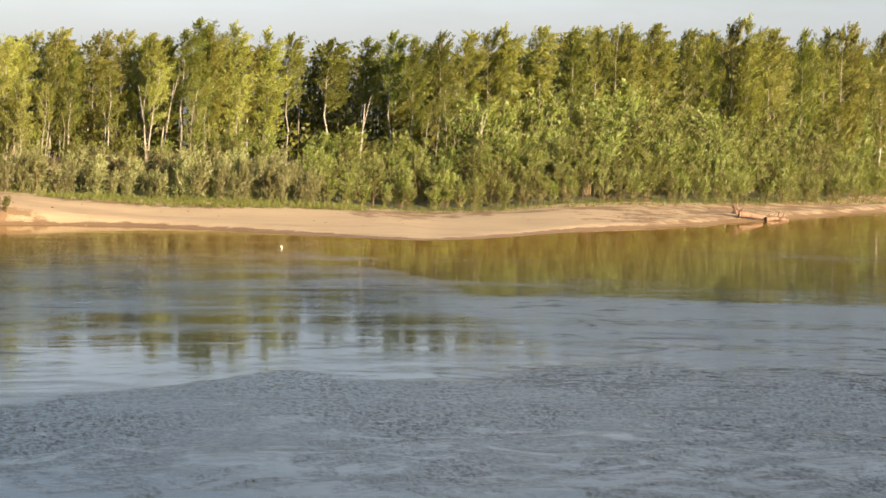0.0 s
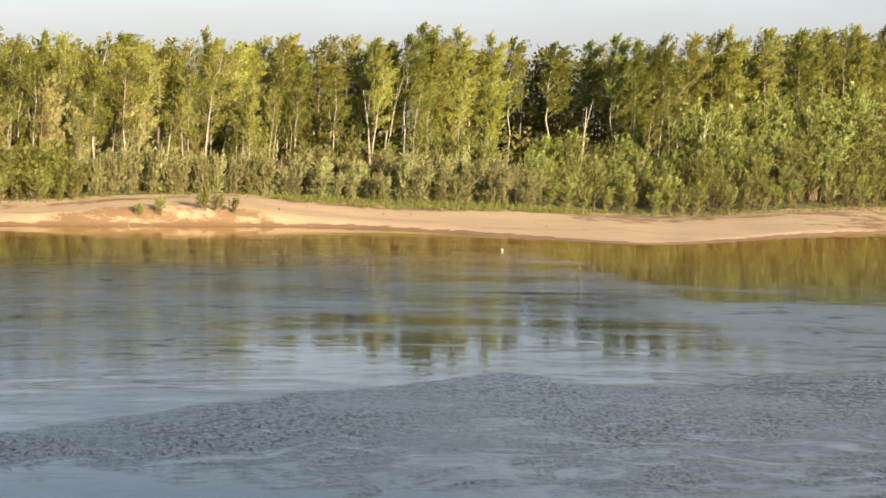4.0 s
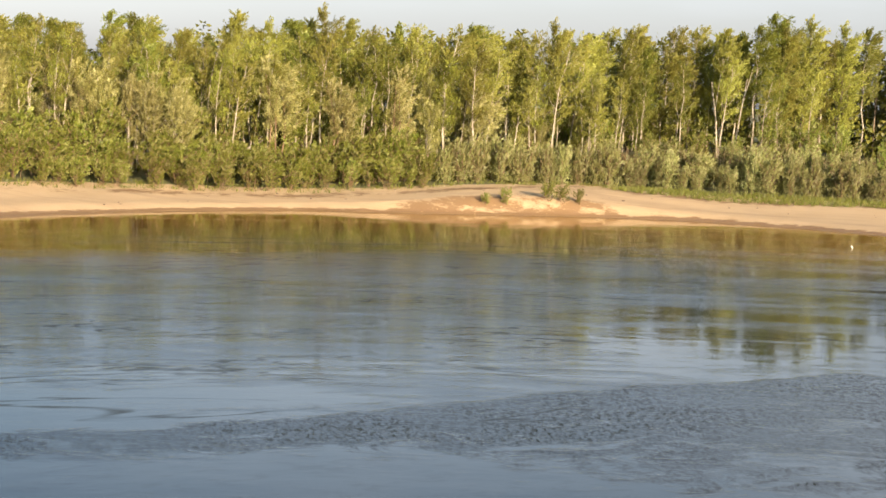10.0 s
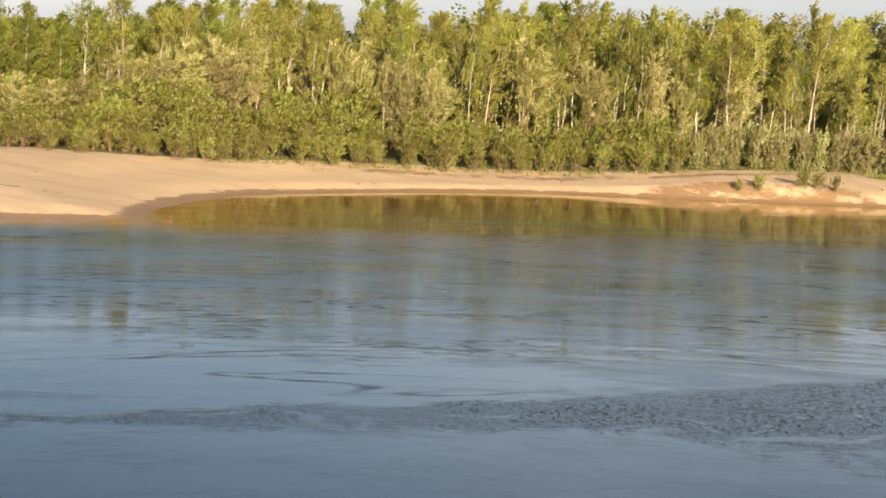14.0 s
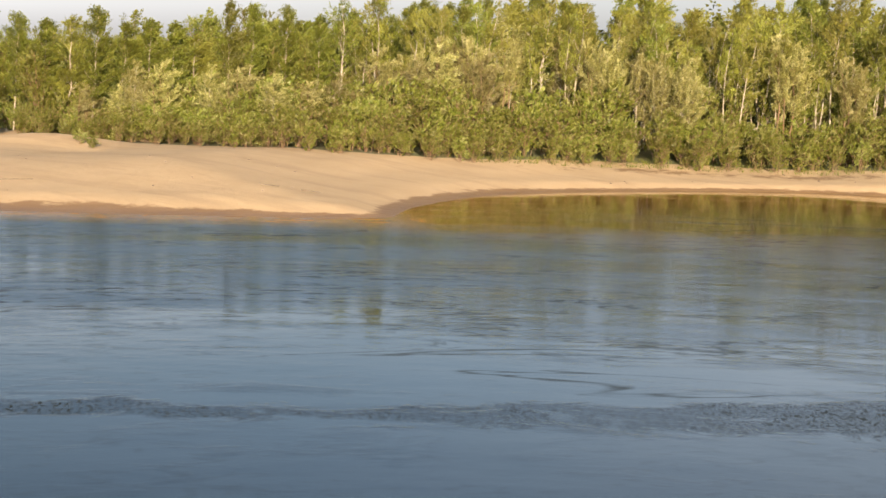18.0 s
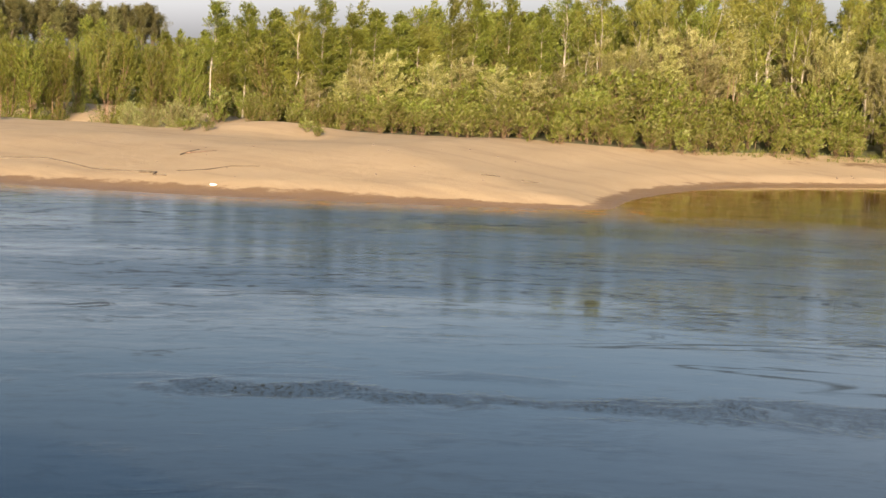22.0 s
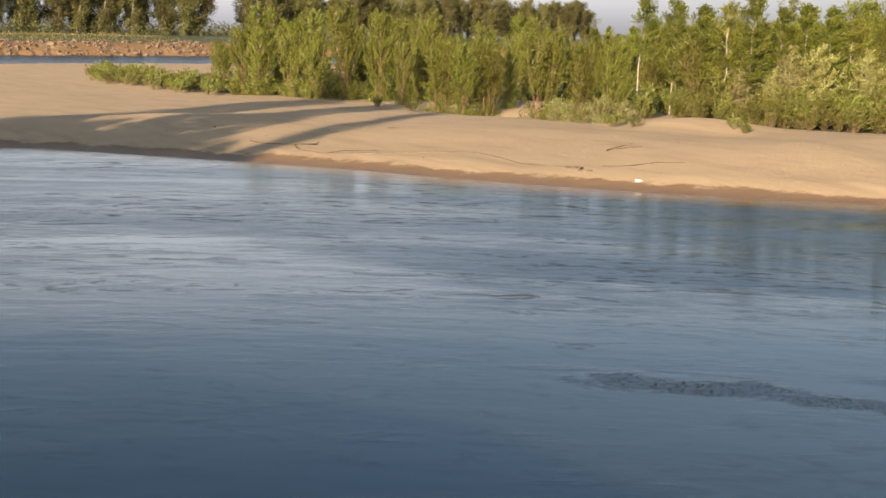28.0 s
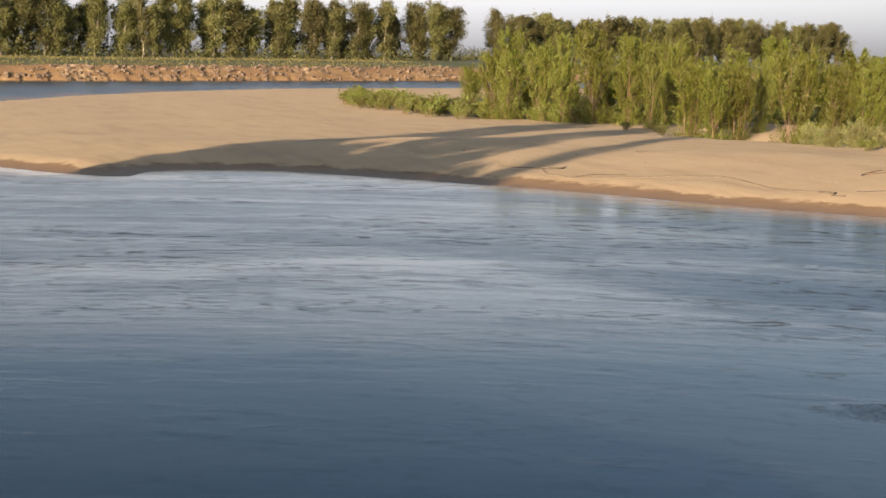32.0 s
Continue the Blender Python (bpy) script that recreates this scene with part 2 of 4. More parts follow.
# thin seams where two currents meet
seam_noise = swirled((0.034, 0.13, 1), -0.06, 1.7, 5.0, 0.55)
seam = ramp(t, maths(t, "ABSOLUTE", maths(t, "SUBTRACT", seam_noise, 0.5)), (0.002, (1, 1, 1)), (0.010, (0, 0, 0)))
seam = times(seam, ramp(t, swirled((0.10, 0.35, 1), 0.3, 0.5, 4.0), (0.43, (0, 0, 0)), (0.54, (1, 1, 1))), ramp(t, maths(t, "ADD", maths(t, "MULTIPLY", maths(t, "ARCTAN2", polar_x, polar_y), 0.25), 0.5), (0.275, (0, 0, 0)), (0.30, (1, 1, 1))), ramp(t, maths(t, "DIVIDE", reach, 100.0), (0.42, (0, 0, 0)), (0.46, (1, 1, 1)), (0.56, (1, 1, 1)), (0.74, (0, 0, 0))))
# wind grain: short steep wavelets in cat's paws
grain = swirled((8.0, 4.0, 1), 0.1, 1.0, 3.0, 0.65)
tuft = swirled((0.40, 0.75, 1), 0.1, 1.2, 6.0, 0.72)
wind = ramp(t, total(ruffle, times(maths(t, "SUBTRACT", tuft, 0.5), 2.3)), (0.36, (0, 0, 0)), (0.72, (1, 1, 1)))
gust = ramp(t, swirled((0.22, 0.30, 1), 0.1, 0.8, 4.0, 0.65), (0.36, (0.35,) * 3), (0.62, (1, 1, 1)))
speck = times(ramp(t, grain, (0.47, (0, 0, 0)), (0.62, (1, 1, 1))), wind, gust)
# short dark strokes where the stream wells up
dash = ramp(t, swirled((0.50, 1.30, 1), 0.06, 2.0, 6.0, 0.66), (0.555, (0, 0, 0)), (0.605, (1, 1, 1)))
dash = times(dash, ramp(t, swirled((0.05, 0.16, 1), -0.1, 0.6, 3.0), (0.40, (0, 0, 0)), (0.54, (1, 1, 1))), ramp(t, lane, (0.05, (0.15,) * 3), (0.35, (1, 1, 1))))
swell = noise_tex(t, stretched((0.14, 0.5, 1), 0.08), 1.0, 2.0, 0.5)
chop = noise_tex(t, stretched((2.2, 5.2, 1), 0.1), 1.0, 3.0, 0.6)
ripple = noise_tex(t, stretched((0.75, 1.9, 1), 0.06), 1.0, 3.0, 0.6)
height = total(times(swell, 0.008), times(ripple, total(0.0022, times(rippled, 0.004))), times(chop, total(0.0003, times(rippled, 0.0022), times(wind, 0.004))))
at_shallow_gold = t.nodes.new("ShaderNodeAttribute")
at_shallow_gold.attribute_name = "shallow"
# sandy shallows, plus the bank's golden reflection painted into the water's colour
body = mix(t, at_shallow_gold.outputs["Fac"], (0.024, 0.030, 0.030), (0.265, 0.132, 0.016))


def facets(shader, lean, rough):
    """One family of wavelets: normals tilted that far towards the camera's side, to fit its view."""
    tilt = t.nodes.new("ShaderNodeCombineXYZ")
    for axis, way in ((0, polar_x), (1, polar_y)):
        t.links.new(times(maths(t, "DIVIDE", way, reach), lean, -1.0), tilt.inputs[axis])
    tilt.inputs[2].default_value = 1.0
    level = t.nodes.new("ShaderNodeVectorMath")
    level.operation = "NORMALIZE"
    t.links.new(tilt.outputs[0], level.inputs[0])
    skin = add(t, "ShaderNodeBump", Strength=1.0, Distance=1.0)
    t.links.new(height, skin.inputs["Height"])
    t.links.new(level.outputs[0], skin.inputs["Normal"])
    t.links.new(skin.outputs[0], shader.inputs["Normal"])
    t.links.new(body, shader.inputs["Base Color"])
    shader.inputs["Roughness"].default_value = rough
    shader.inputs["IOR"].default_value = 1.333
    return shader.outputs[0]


def blend(fac, a, c):
    n = t.nodes.new("ShaderNodeMixShader")
    t.links.new(fac, n.inputs[0])
    t.links.new(a, n.inputs[1])
    t.links.new(c, n.inputs[2])
    return n.outputs[0]


at_lift = t.nodes.new("ShaderNodeAttribute")
at_lift.attribute_name = "lift"
# tilts chosen for the camera's view: broken mirrors higher sky, steep reads dark
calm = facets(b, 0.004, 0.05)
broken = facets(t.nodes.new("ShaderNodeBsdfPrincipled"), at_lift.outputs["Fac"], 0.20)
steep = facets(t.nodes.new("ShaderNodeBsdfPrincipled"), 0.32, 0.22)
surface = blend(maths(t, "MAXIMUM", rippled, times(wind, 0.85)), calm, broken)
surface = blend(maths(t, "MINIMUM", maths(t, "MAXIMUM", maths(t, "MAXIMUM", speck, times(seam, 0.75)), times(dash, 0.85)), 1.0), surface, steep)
t.links.new(surface, t.nodes["Material Output"].inputs["Surface"])


# ---- small builders ----
def mesh_of(name, verts, faces, mats):
    me = bpy.data.meshes.new(name)
    me.from_pydata(verts, [], faces)
    for m in mats if isinstance(mats, (list, tuple)) else [mats]:
        me.materials.append(m)
    return me


def part(name, me, parent, label=""):
    ob = new(name, me)
    ob.parent = parent
    return tagged(ob, label=label)


def thing(name, label, category, group="", kind=""):
    return tagged(new(name), label, category, group, kind)


# ---- the plan: shorelines of the opposite land, from upstream round the bar ----
SHORE = [(420, 620), (150, 300), (60, 162), (32.3, 124), (23, 113), (14, 102), (8.6, 97.4), (2.2, 88.6), (-1.2, 86.3), (-6.3, 88.6),
         (-11.8, 91.6), (-17, 93), (-22.5, 92.6), (-28.7, 90), (-34.4, 87.5), (-38, 86.7), (-42.6, 82.5), (-46.3, 76), (-47.9, 71),
         (-47.4, 66), (-46.0, 61), (-44.2, 57.6), (-43.6, 56.4), (-44.6, 55.0), (-46, 53.5), (-49.4, 50.7), (-57, 45.2), (-66.5, 40.9), (-71, 39.8), (-81, 34.5),
         (-89.5, 29.8), (-91.5, 25.5), (-90.6, 23), (-86, 20.6), (-90, 17.7), (-98, 14.5), (-130, 0), (-180, 8), (-214, 35),
         (-237, 47), (-266, 70), (-290, 104), (-302, 160), (-310, 300), (-320, 800)]
FAR_SHORE = [(-240, -420), (-335, -60), (-357, 59), (-383, 137), (-425, 265), (-500, 480), (-640, 900)]
NEAR_SHORE = [(420, 430), (150, 110), (60, 34), (20, 11), (-4, 7), (-30, 1), (-60, -5), (-110, -30), (-170, -130), (-220, -420)]
GREEN = [(420, 640), (150, 316), (62, 176), (31, 128.5), (23, 119), (15.6, 114), (4, 108), (-6, 103.5), (-13, 101.5), (-20, 101), (-27, 102), (-31, 97.5),
         (-38, 93), (-42, 91), (-47, 88), (-52, 83.5), (-55, 78), (-60, 73.5), (-66, 72), (-72, 71.5), (-80, 72.5), (-90, 73), (-99, 83), (-113, 88), (-127, 85),
         (-142, 75), (-160, 71), (-186, 71), (-212, 85), (-240, 140), (-265, 300), (-275, 800)]


def smooth_line(pts, n):
    p = np.array(pts, float)
    for _ in range(n):
        q = np.empty((2 * len(p), 2))
        q[0::2], q[1::2] = p, p
        a, c = p[:-1], p[1:]
        q = np.vstack([p[:1], np.stack([0.8 * a + 0.2 * c, 0.2 * a + 0.8 * c], 1).reshape(-1, 2), p[-1:]])
        p = q
    return p


def line_distance(px, py, line):
    """Distance to a line, and the side: positive to its right when walked from first to last."""
    best = np.full(px.shape, 1e9)
    side = np.zeros(px.shape)
    for (ax, ay), (bx, by) in zip(line[:-1], line[1:]):
        dx, dy = bx - ax, by - ay
        k = np.clip(((px - ax) * dx + (py - ay) * dy) / (dx * dx + dy * dy), 0, 1)
        ex, ey = px - ax - k * dx, py - ay - k * dy
        d = np.hypot(ex, ey)
        near = d < best - 1e-9
        best = np.where(near, d, best)
        side = np.where(near, dx * ey - dy * ex, side)
    return best * np.where(side < 0, 1, -1)


def inside(px, py, poly):
    res = np.zeros(px.shape, bool)
    for (ax, ay), (bx, by) in zip(poly, np.roll(poly, -1, 0)):
        if ay == by:
            continue
        cross = ((ay > py) != (by > py)) & (px < (bx - ax) * (py - ay) / (by - ay) + ax)
        res ^= cross
    return res


def land_distance(px, py, line, close):
    d = np.abs(line_distance(px, py, line))
    return np.where(inside(px, py, np.vstack([line, close])), d, -d)


SHORE_L = smooth_line(SHORE, 2)
GREEN_L = smooth_line(GREEN, 1)
FAR_L = smooth_line(FAR_SHORE, 1)
NEAR_L = smooth_line(NEAR_SHORE, 1)


def wave(px, py, size, seed):
    """Cheap smooth noise of about that size, from -1 to 1."""
    r = np.random.RandomState(seed)
    out = np.zeros(px.shape)
    for k in range(5):
        a = r.uniform(0, 6.283)
        f = 6.283 / size * r.uniform(0.6, 1.7)
        out += np.sin(f * (px * math.cos(a) + py * math.sin(a)) + r.uniform(0, 6.283))
    return out / 3.2


def step(x, a, c):
    k = np.clip((x - a) / (c - a), 0, 1)
    return k * k * (3 - 2 * k)


def ground(px, py):
    """Height, grass cover, and damp or brown darkening of the ground at these places."""
    d = land_distance(px, py, SHORE_L, [(-320, 3000), (420, 3000)])
    bar = step(-px, 36, 56) * step(-py, -88, -72)          # the high sand bar
    flat = step(-px, 95, 135)                               # its low far end
    bluff = np.exp(-((px + 27.5) / 7.0) ** 2) * step(-px, 8, 20)
    spit = np.exp(-((px + 0.5) / 9.0) ** 2)
    lip = 0.32 + 0.65 * bluff - 0.2 * spit + 0.12 * bar * (1 - flat)
    beach = 1.0 + (1.08 - 1.0 * step(-px, 44, 84)) * bar * (1 - flat) - 0.62 * flat - 0.55 * spit + 0.25 * bluff
    width = 11 + 9 * bar + 14 * flat + 5 * spit - 3 * bluff
    n1, n2 = wave(px, py, 9, 3), wave(px, py, 31, 7)
    h = lip * step(d, -0.3, 1.7 + 0.8 * bluff + 2.4 * bar) + (beach - lip) * step(d, 0.6, width) + 0.05 * n1 * step(d, 1, 6) + 0.14 * n2 * step(d, 5, 16)
    dg = land_distance(px, py, GREEN_L, [(-275, 3000), (420, 3000)])
    h += (1.5 - 0.8 * bar) * step(dg, 0.5, 19) * (1 - 0.6 * flat)
    h += 0.75 * np.exp(-((px + 79) / 5.5) ** 2 - ((py - 68.5) / 3.2) ** 2)
    h += 0.55 * np.exp(-((px + 120) / 11.0) ** 2 - ((py - 82) / 4.5) ** 2)
    h -= 0.95 * np.exp(-((px + 106) / 9.0) ** 2 - ((py - 71.5) / 3.6) ** 2)
    h = np.where(d < -0.3, np.maximum(-2.2, 0.16 * (d + 0.3) - 0.02), h - 0.02)
    h += bluff * step(d, 0.2, 1.0) * (1 - step(d, 3.0, 5.0)) * (0.05 * wave(px, py, 2.8, 82) + 0.03 * wave(px, py, 1.6, 83))
    cover = step(dg + 0.5 * n1, 0.2, 3.0)
    damp = (1 - step(h, 0.06, 0.22 + 0.26 * bar ** 3 * (1 - flat))) * 0.9
    damp *= 1 - step(d, 0.6 + 2.8 * bar ** 3, 1.3 + 3.8 * bar ** 3)
    damp = np.maximum(damp, 0.55 * spit * step(d, 7, 10) * (1 - step(d, 13, 16)))
    # bluff face: brown earth, its colour also darkened to offset the sun on it
    damp = np.maximum(damp, (0.60 + 0.12 * wave(px, py, 2.3, 81)) * np.clip(1.3 * bluff, 0, 1) * (1 - step(d, 1.6, 3.4)))
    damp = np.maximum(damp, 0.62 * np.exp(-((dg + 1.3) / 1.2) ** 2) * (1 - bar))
    damp = np.maximum(damp, 0.52 * step(px, 1, 14) * step(d, -1, 1))
    df = land_distance(px, py, FAR_L, [(-3000, 900), (-3000, -420)])
    hf = 3.4 * step(df, -0.5, 5.5) + 1.1 * step(df, 5.5, 18) + 0.4 * step(df, 18, 60) + 0.22 * wave(px, py, 9, 11) * step(df, 1, 3) * (1 - step(df, 5, 7))
    dn = land_distance(px, py, NEAR_L, [(3000, -420), (3000, 430)])
    hn = 5.1 * step(dn, 0, 9) + 0.1 * n1
    h = np.where(df > 0, hf, h)
    cover = np.where(df > 0, step(df, 4.6, 6.2), cover)
    damp = np.where(df > 0, 0.80 + 0.2 * wave(px, py, 17, 13), damp)
    h = np.where(dn > 0, hn, h)
    cover = np.where(dn > 0, 1.0, cover)
    damp = np.where(dn > 0, 0, damp)
    return h, cover, damp, d


def spaced(fine_a, fine_b, stepsize, far_a, far_b):
    mid = list(np.arange(fine_a, fine_b + 1e-6, stepsize))
    s, x, lo = stepsize, fine_a, []
    while x > far_a:
        s *= 1.14
        x -= s
        lo.append(x)
    s, x, hi = stepsize, fine_b, []
    while x < far_b:
        s *= 1.14
        x += s
        hi.append(x)
    return np.array(lo[::-1] + mid + hi)


def sheet(name, xs, ys, height, mats, attributes):
    gx, gy = np.meshgrid(xs, ys)
    z, *values = height(gx, gy)
    nx, ny = len(xs), len(ys)
    verts = np.stack([gx.ravel(), gy.ravel(), z.ravel()], 1)
    i = np.arange(nx * ny).reshape(ny, nx)
    faces = np.stack([i[:-1, :-1], i[:-1, 1:], i[1:, 1:], i[1:, :-1]], -1).reshape(-1, 4)
    me = bpy.data.meshes.new(name)
    me.vertices.add(len(verts))
    me.vertices.foreach_set("co", verts.ravel())
    me.loops.add(faces.size)
    me.loops.foreach_set("vertex_index", faces.ravel().astype(np.int32))
    me.polygons.add(len(faces))
    me.polygons.foreach_set("loop_start", np.arange(0, faces.size, 4, dtype=np.int32))
    me.polygons.foreach_set("use_smooth", np.ones(len(faces), bool))
    me.update(calc_edges=True)
    me.materials.append(mats)
    for key, v in zip(attributes, values):
        me.attributes.new(key, "FLOAT", "POINT").data.foreach_set("value", v.ravel().astype(np.float32))
    return new(name, me)


GROUND_X = np.concatenate([spaced(-410, -340, 1.4, -3000, -340.5)[:-1], np.arange(-340, -150.1, 3.0), spaced(-150, 50, 0.55, -149, 3000)])
GROUND_X = np.unique(np.round(GROUND_X, 3))
GROUND_Y = np.concatenate([spaced(-70, 8, 2.6, -3000, 7)[:-1], np.arange(8, 135, 0.55), spaced(135, 330, 2.6, 134.9, 3000)])
GROUND_Y = np.unique(np.round(GROUND_Y, 3))
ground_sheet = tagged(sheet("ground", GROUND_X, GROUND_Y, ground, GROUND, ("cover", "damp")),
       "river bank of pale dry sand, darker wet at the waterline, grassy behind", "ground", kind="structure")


def water_skin(px, py):
    """Flat water, with how far the wind ruffles it near the camera and how much of it the stream's ripples cover beyond."""
    r = np.hypot(px, py)
    az = np.degrees(np.arctan2(-px, py))
    far_edge = np.interp(az, (-15, -7, 0, 5.4, 9, 14, 17, 24, 30, 40, 48, 55), (45, 44.5, 42.8, 42.8, 40.2, 37.6, 36.5, 33.0, 32.4, 32.0, 32.4, 32.2))
    far_edge += 0.9 * wave(px, py, 19, 8) * (1 - 0.6 * step(az, 20, 30)) + 0.55 * wave(px, py, 9, 5) + 0.3 * wave(px, py, 3, 6)
    near_edge = np.interp(az, (-15, 0, 10, 20, 30, 40, 55), (27.0, 28.2, 29.2, 29.8, 30.2, 30.7, 31.2)) + 0.7 * wave(px, py, 9, 9)
    ruffle = (0.45 + 0.55 * step(r, near_edge - 1.5, far_edge - 0.5)) * step(r, near_edge - np.interp(az, (20, 36), (2.5, 0.9)), near_edge + np.interp(az, (20, 36), (1.5, 0.8))) * (1 - step(r, far_edge - 0.5, far_edge + 0.8))
    ruffle *= 1 - 0.22 * step(az, 18, 34)
    ruffle *= 1 - step(az, 51, 57)
    clear_window = np.exp(-((az - 1.0) / 3.2) ** 4 - ((r - 42.6) / 1.7) ** 4)
    ruffle *= 1 - clear_window
    out = -land_distance(px, py, SHORE_L, [(-320, 3000), (420, 3000)])
    # the mirror under the bank ends where the films begin, and these end where the open water begins
    mirror = np.interp(az, (-30, -6, -1, 2, 5, 13, 30, 36, 40), (64, 61, 61, 70, 73, 71, 68, 64, 90)) + 1.2 * wave(px, py, 13, 52)
    opened = np.interp(az, (-15, -4, 0, 3, 8, 14, 24, 33, 40, 56, 66), (43, 45, 56, 60, 58, 53, 54, 50, 44, 42, 52)) + 1.5 * wave(px, py, 17, 53)
    full = np.interp(az, (-15, -3, 1, 4, 12, 17, 33, 40, 66), (0.90, 0.84, 0.52, 0.42, 0.48, 0.78, 0.84, 0.80, 0.50))
    lane = full * (1 - step(r, mirror - 1.5, mirror + 3.5)) * step(r, opened - 3, opened + 4)
    lane = np.maximum(lane, np.interp(az, (-4, 2, 12, 16, 32, 40), (0.35, 0.08, 0.08, 0.36, 0.46, 0.22)) * (1 - step(r, mirror, mirror + 8)) * step(r, 34, 44))
    lane = np.where(az > 34, np.maximum(lane, np.interp(az, (36, 41, 50, 60), (0, 0.86, 0.80, 0.72)) * step(out, 0.5, 3) * step(r, opened - 4, opened + 6)), lane)
    lane = np.maximum(lane, 0.36 * (1 - step(np.abs(r - mirror - 4), 0, 5)) * step(az, 1, 4) * (1 - step(az, 33, 37)))
    lane = np.where(px < -170, 1.2, lane)
    # the shallow tint runs far out, to colour in the golden reflection
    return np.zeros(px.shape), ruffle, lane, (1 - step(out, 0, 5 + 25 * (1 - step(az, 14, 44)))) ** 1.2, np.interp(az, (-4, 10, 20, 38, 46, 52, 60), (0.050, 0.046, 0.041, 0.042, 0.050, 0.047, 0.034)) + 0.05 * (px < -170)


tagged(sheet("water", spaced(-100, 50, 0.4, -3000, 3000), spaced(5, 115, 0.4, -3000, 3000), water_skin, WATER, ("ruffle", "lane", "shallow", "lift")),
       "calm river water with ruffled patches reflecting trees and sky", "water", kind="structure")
GROUND_Z = np.empty(len(ground_sheet.data.vertices) * 3)
ground_sheet.data.vertices.foreach_get("co", GROUND_Z)
GROUND_Z = GROUND_Z[2::3].reshape(len(GROUND_Y), len(GROUND_X))


def height_at(x, y):
    """The ground sheet's own height at a place."""
    i = int(np.clip(np.searchsorted(GROUND_X, x) - 1, 0, len(GROUND_X) - 2))
    j = int(np.clip(np.searchsorted(GROUND_Y, y) - 1, 0, len(GROUND_Y) - 2))
    u = (x - GROUND_X[i]) / (GROUND_X[i + 1] - GROUND_X[i])
    v = (y - GROUND_Y[j]) / (GROUND_Y[j + 1] - GROUND_Y[j])
    a = GROUND_Z[j, i] * (1 - u) + GROUND_Z[j, i + 1] * u
    b_ = GROUND_Z[j + 1, i] * (1 - u) + GROUND_Z[j + 1, i + 1] * u
    return float(a * (1 - v) + b_ * v)


# ---- plants ----
def tube(path, radii, sides, base=0):
    """A tapered tube along a path: its vertices and faces."""
    path = np.asarray(path, float)
    n = len(path)
    tang = np.gradient(path, axis=0)
    tang /= np.linalg.norm(tang, axis=1)[:, None] + 1e-9
    ref = np.array([0.31, 0.95, 0.05])
    u = np.cross(tang, ref)
    u /= np.linalg.norm(u, axis=1)[:, None] + 1e-9
    v = np.cross(tang, u)
    a = np.arange(sides) * 2 * math.pi / sides
    ring = u[:, None] * np.cos(a)[None, :, None] + v[:, None] * np.sin(a)[None, :, None]
    verts = (path[:, None] + ring * np.asarray(radii)[:, None, None]).reshape(-1, 3)
    faces = []
    for i in range(n - 1):
        for k in range(sides):
            k2 = (k + 1) % sides
            faces.append((base + i * sides + k, base + i * sides + k2, base + (i + 1) * sides + k2, base + (i + 1) * sides + k))
    faces.append(tuple(base + (n - 1) * sides + k for k in range(sides)))
    return verts, faces


def tubes(name, jobs, mat):
    vs, fs, base = [], [], 0
    for path, radii, sides in jobs:
        v, f = tube(path, radii, sides, base)
        vs.append(v)
        fs += f
        base += len(v)
    me = mesh_of(name, np.vstack(vs).tolist(), fs, mat)
    me.polygons.foreach_set("use_smooth", np.ones(len(me.polygons), bool))
    return me


def leaves(name, at, along, length, width, rng, mat, twigs=(), bark=None, facing=None):
    """Leaf blades, each from its place along its own direction, with the thin twigs that carry them."""
    n = len(at)
    along = along / (np.linalg.norm(along, axis=1)[:, None] + 1e-9)
    side = np.cross(along, rng.normal(size=(n, 3)) if facing is None else facing)
    side /= np.linalg.norm(side, axis=1)[:, None] + 1e-9
    size = rng.uniform(0.65, 1.3, (n, 1))
    ln, wd = along * length * size, side * width * size * 0.62
    v = np.stack([at + ln * 0.12 + wd, at + ln, at + ln * 0.12 - wd], 1).reshape(-1, 3)
    faces = np.arange(3 * n).reshape(-1, 3)
    which = np.zeros(n, np.int32)
    if len(twigs):
        vs, fs, base = [v], [faces], len(v)
        for path, radii, sides in twigs:
            tv, tf = tube(path, radii, sides, base)
            tf = np.array(tf[:-1])
            vs.append(tv)
            fs += [tf[:, [0, 1, 2]], tf[:, [0, 2, 3]]]
            base += len(tv)
        v, faces = np.vstack(vs), np.vstack(fs)
        which = np.concatenate([which, np.ones(len(faces) - n, np.int32)])
    me = bpy.data.meshes.new(name)
    me.vertices.add(len(v))
    me.vertices.foreach_set("co", v.ravel())
    me.loops.add(faces.size)
    me.loops.foreach_set("vertex_index", faces.ravel().astype(np.int32))
    me.polygons.add(len(faces))
    me.polygons.foreach_set("loop_start", np.arange(0, faces.size, 3, dtype=np.int32))
    me.materials.append(mat)
    if len(twigs):
        me.materials.append(bark)
    me.polygons.foreach_set("material_index", which)
    me.update(calc_edges=True)
    return me


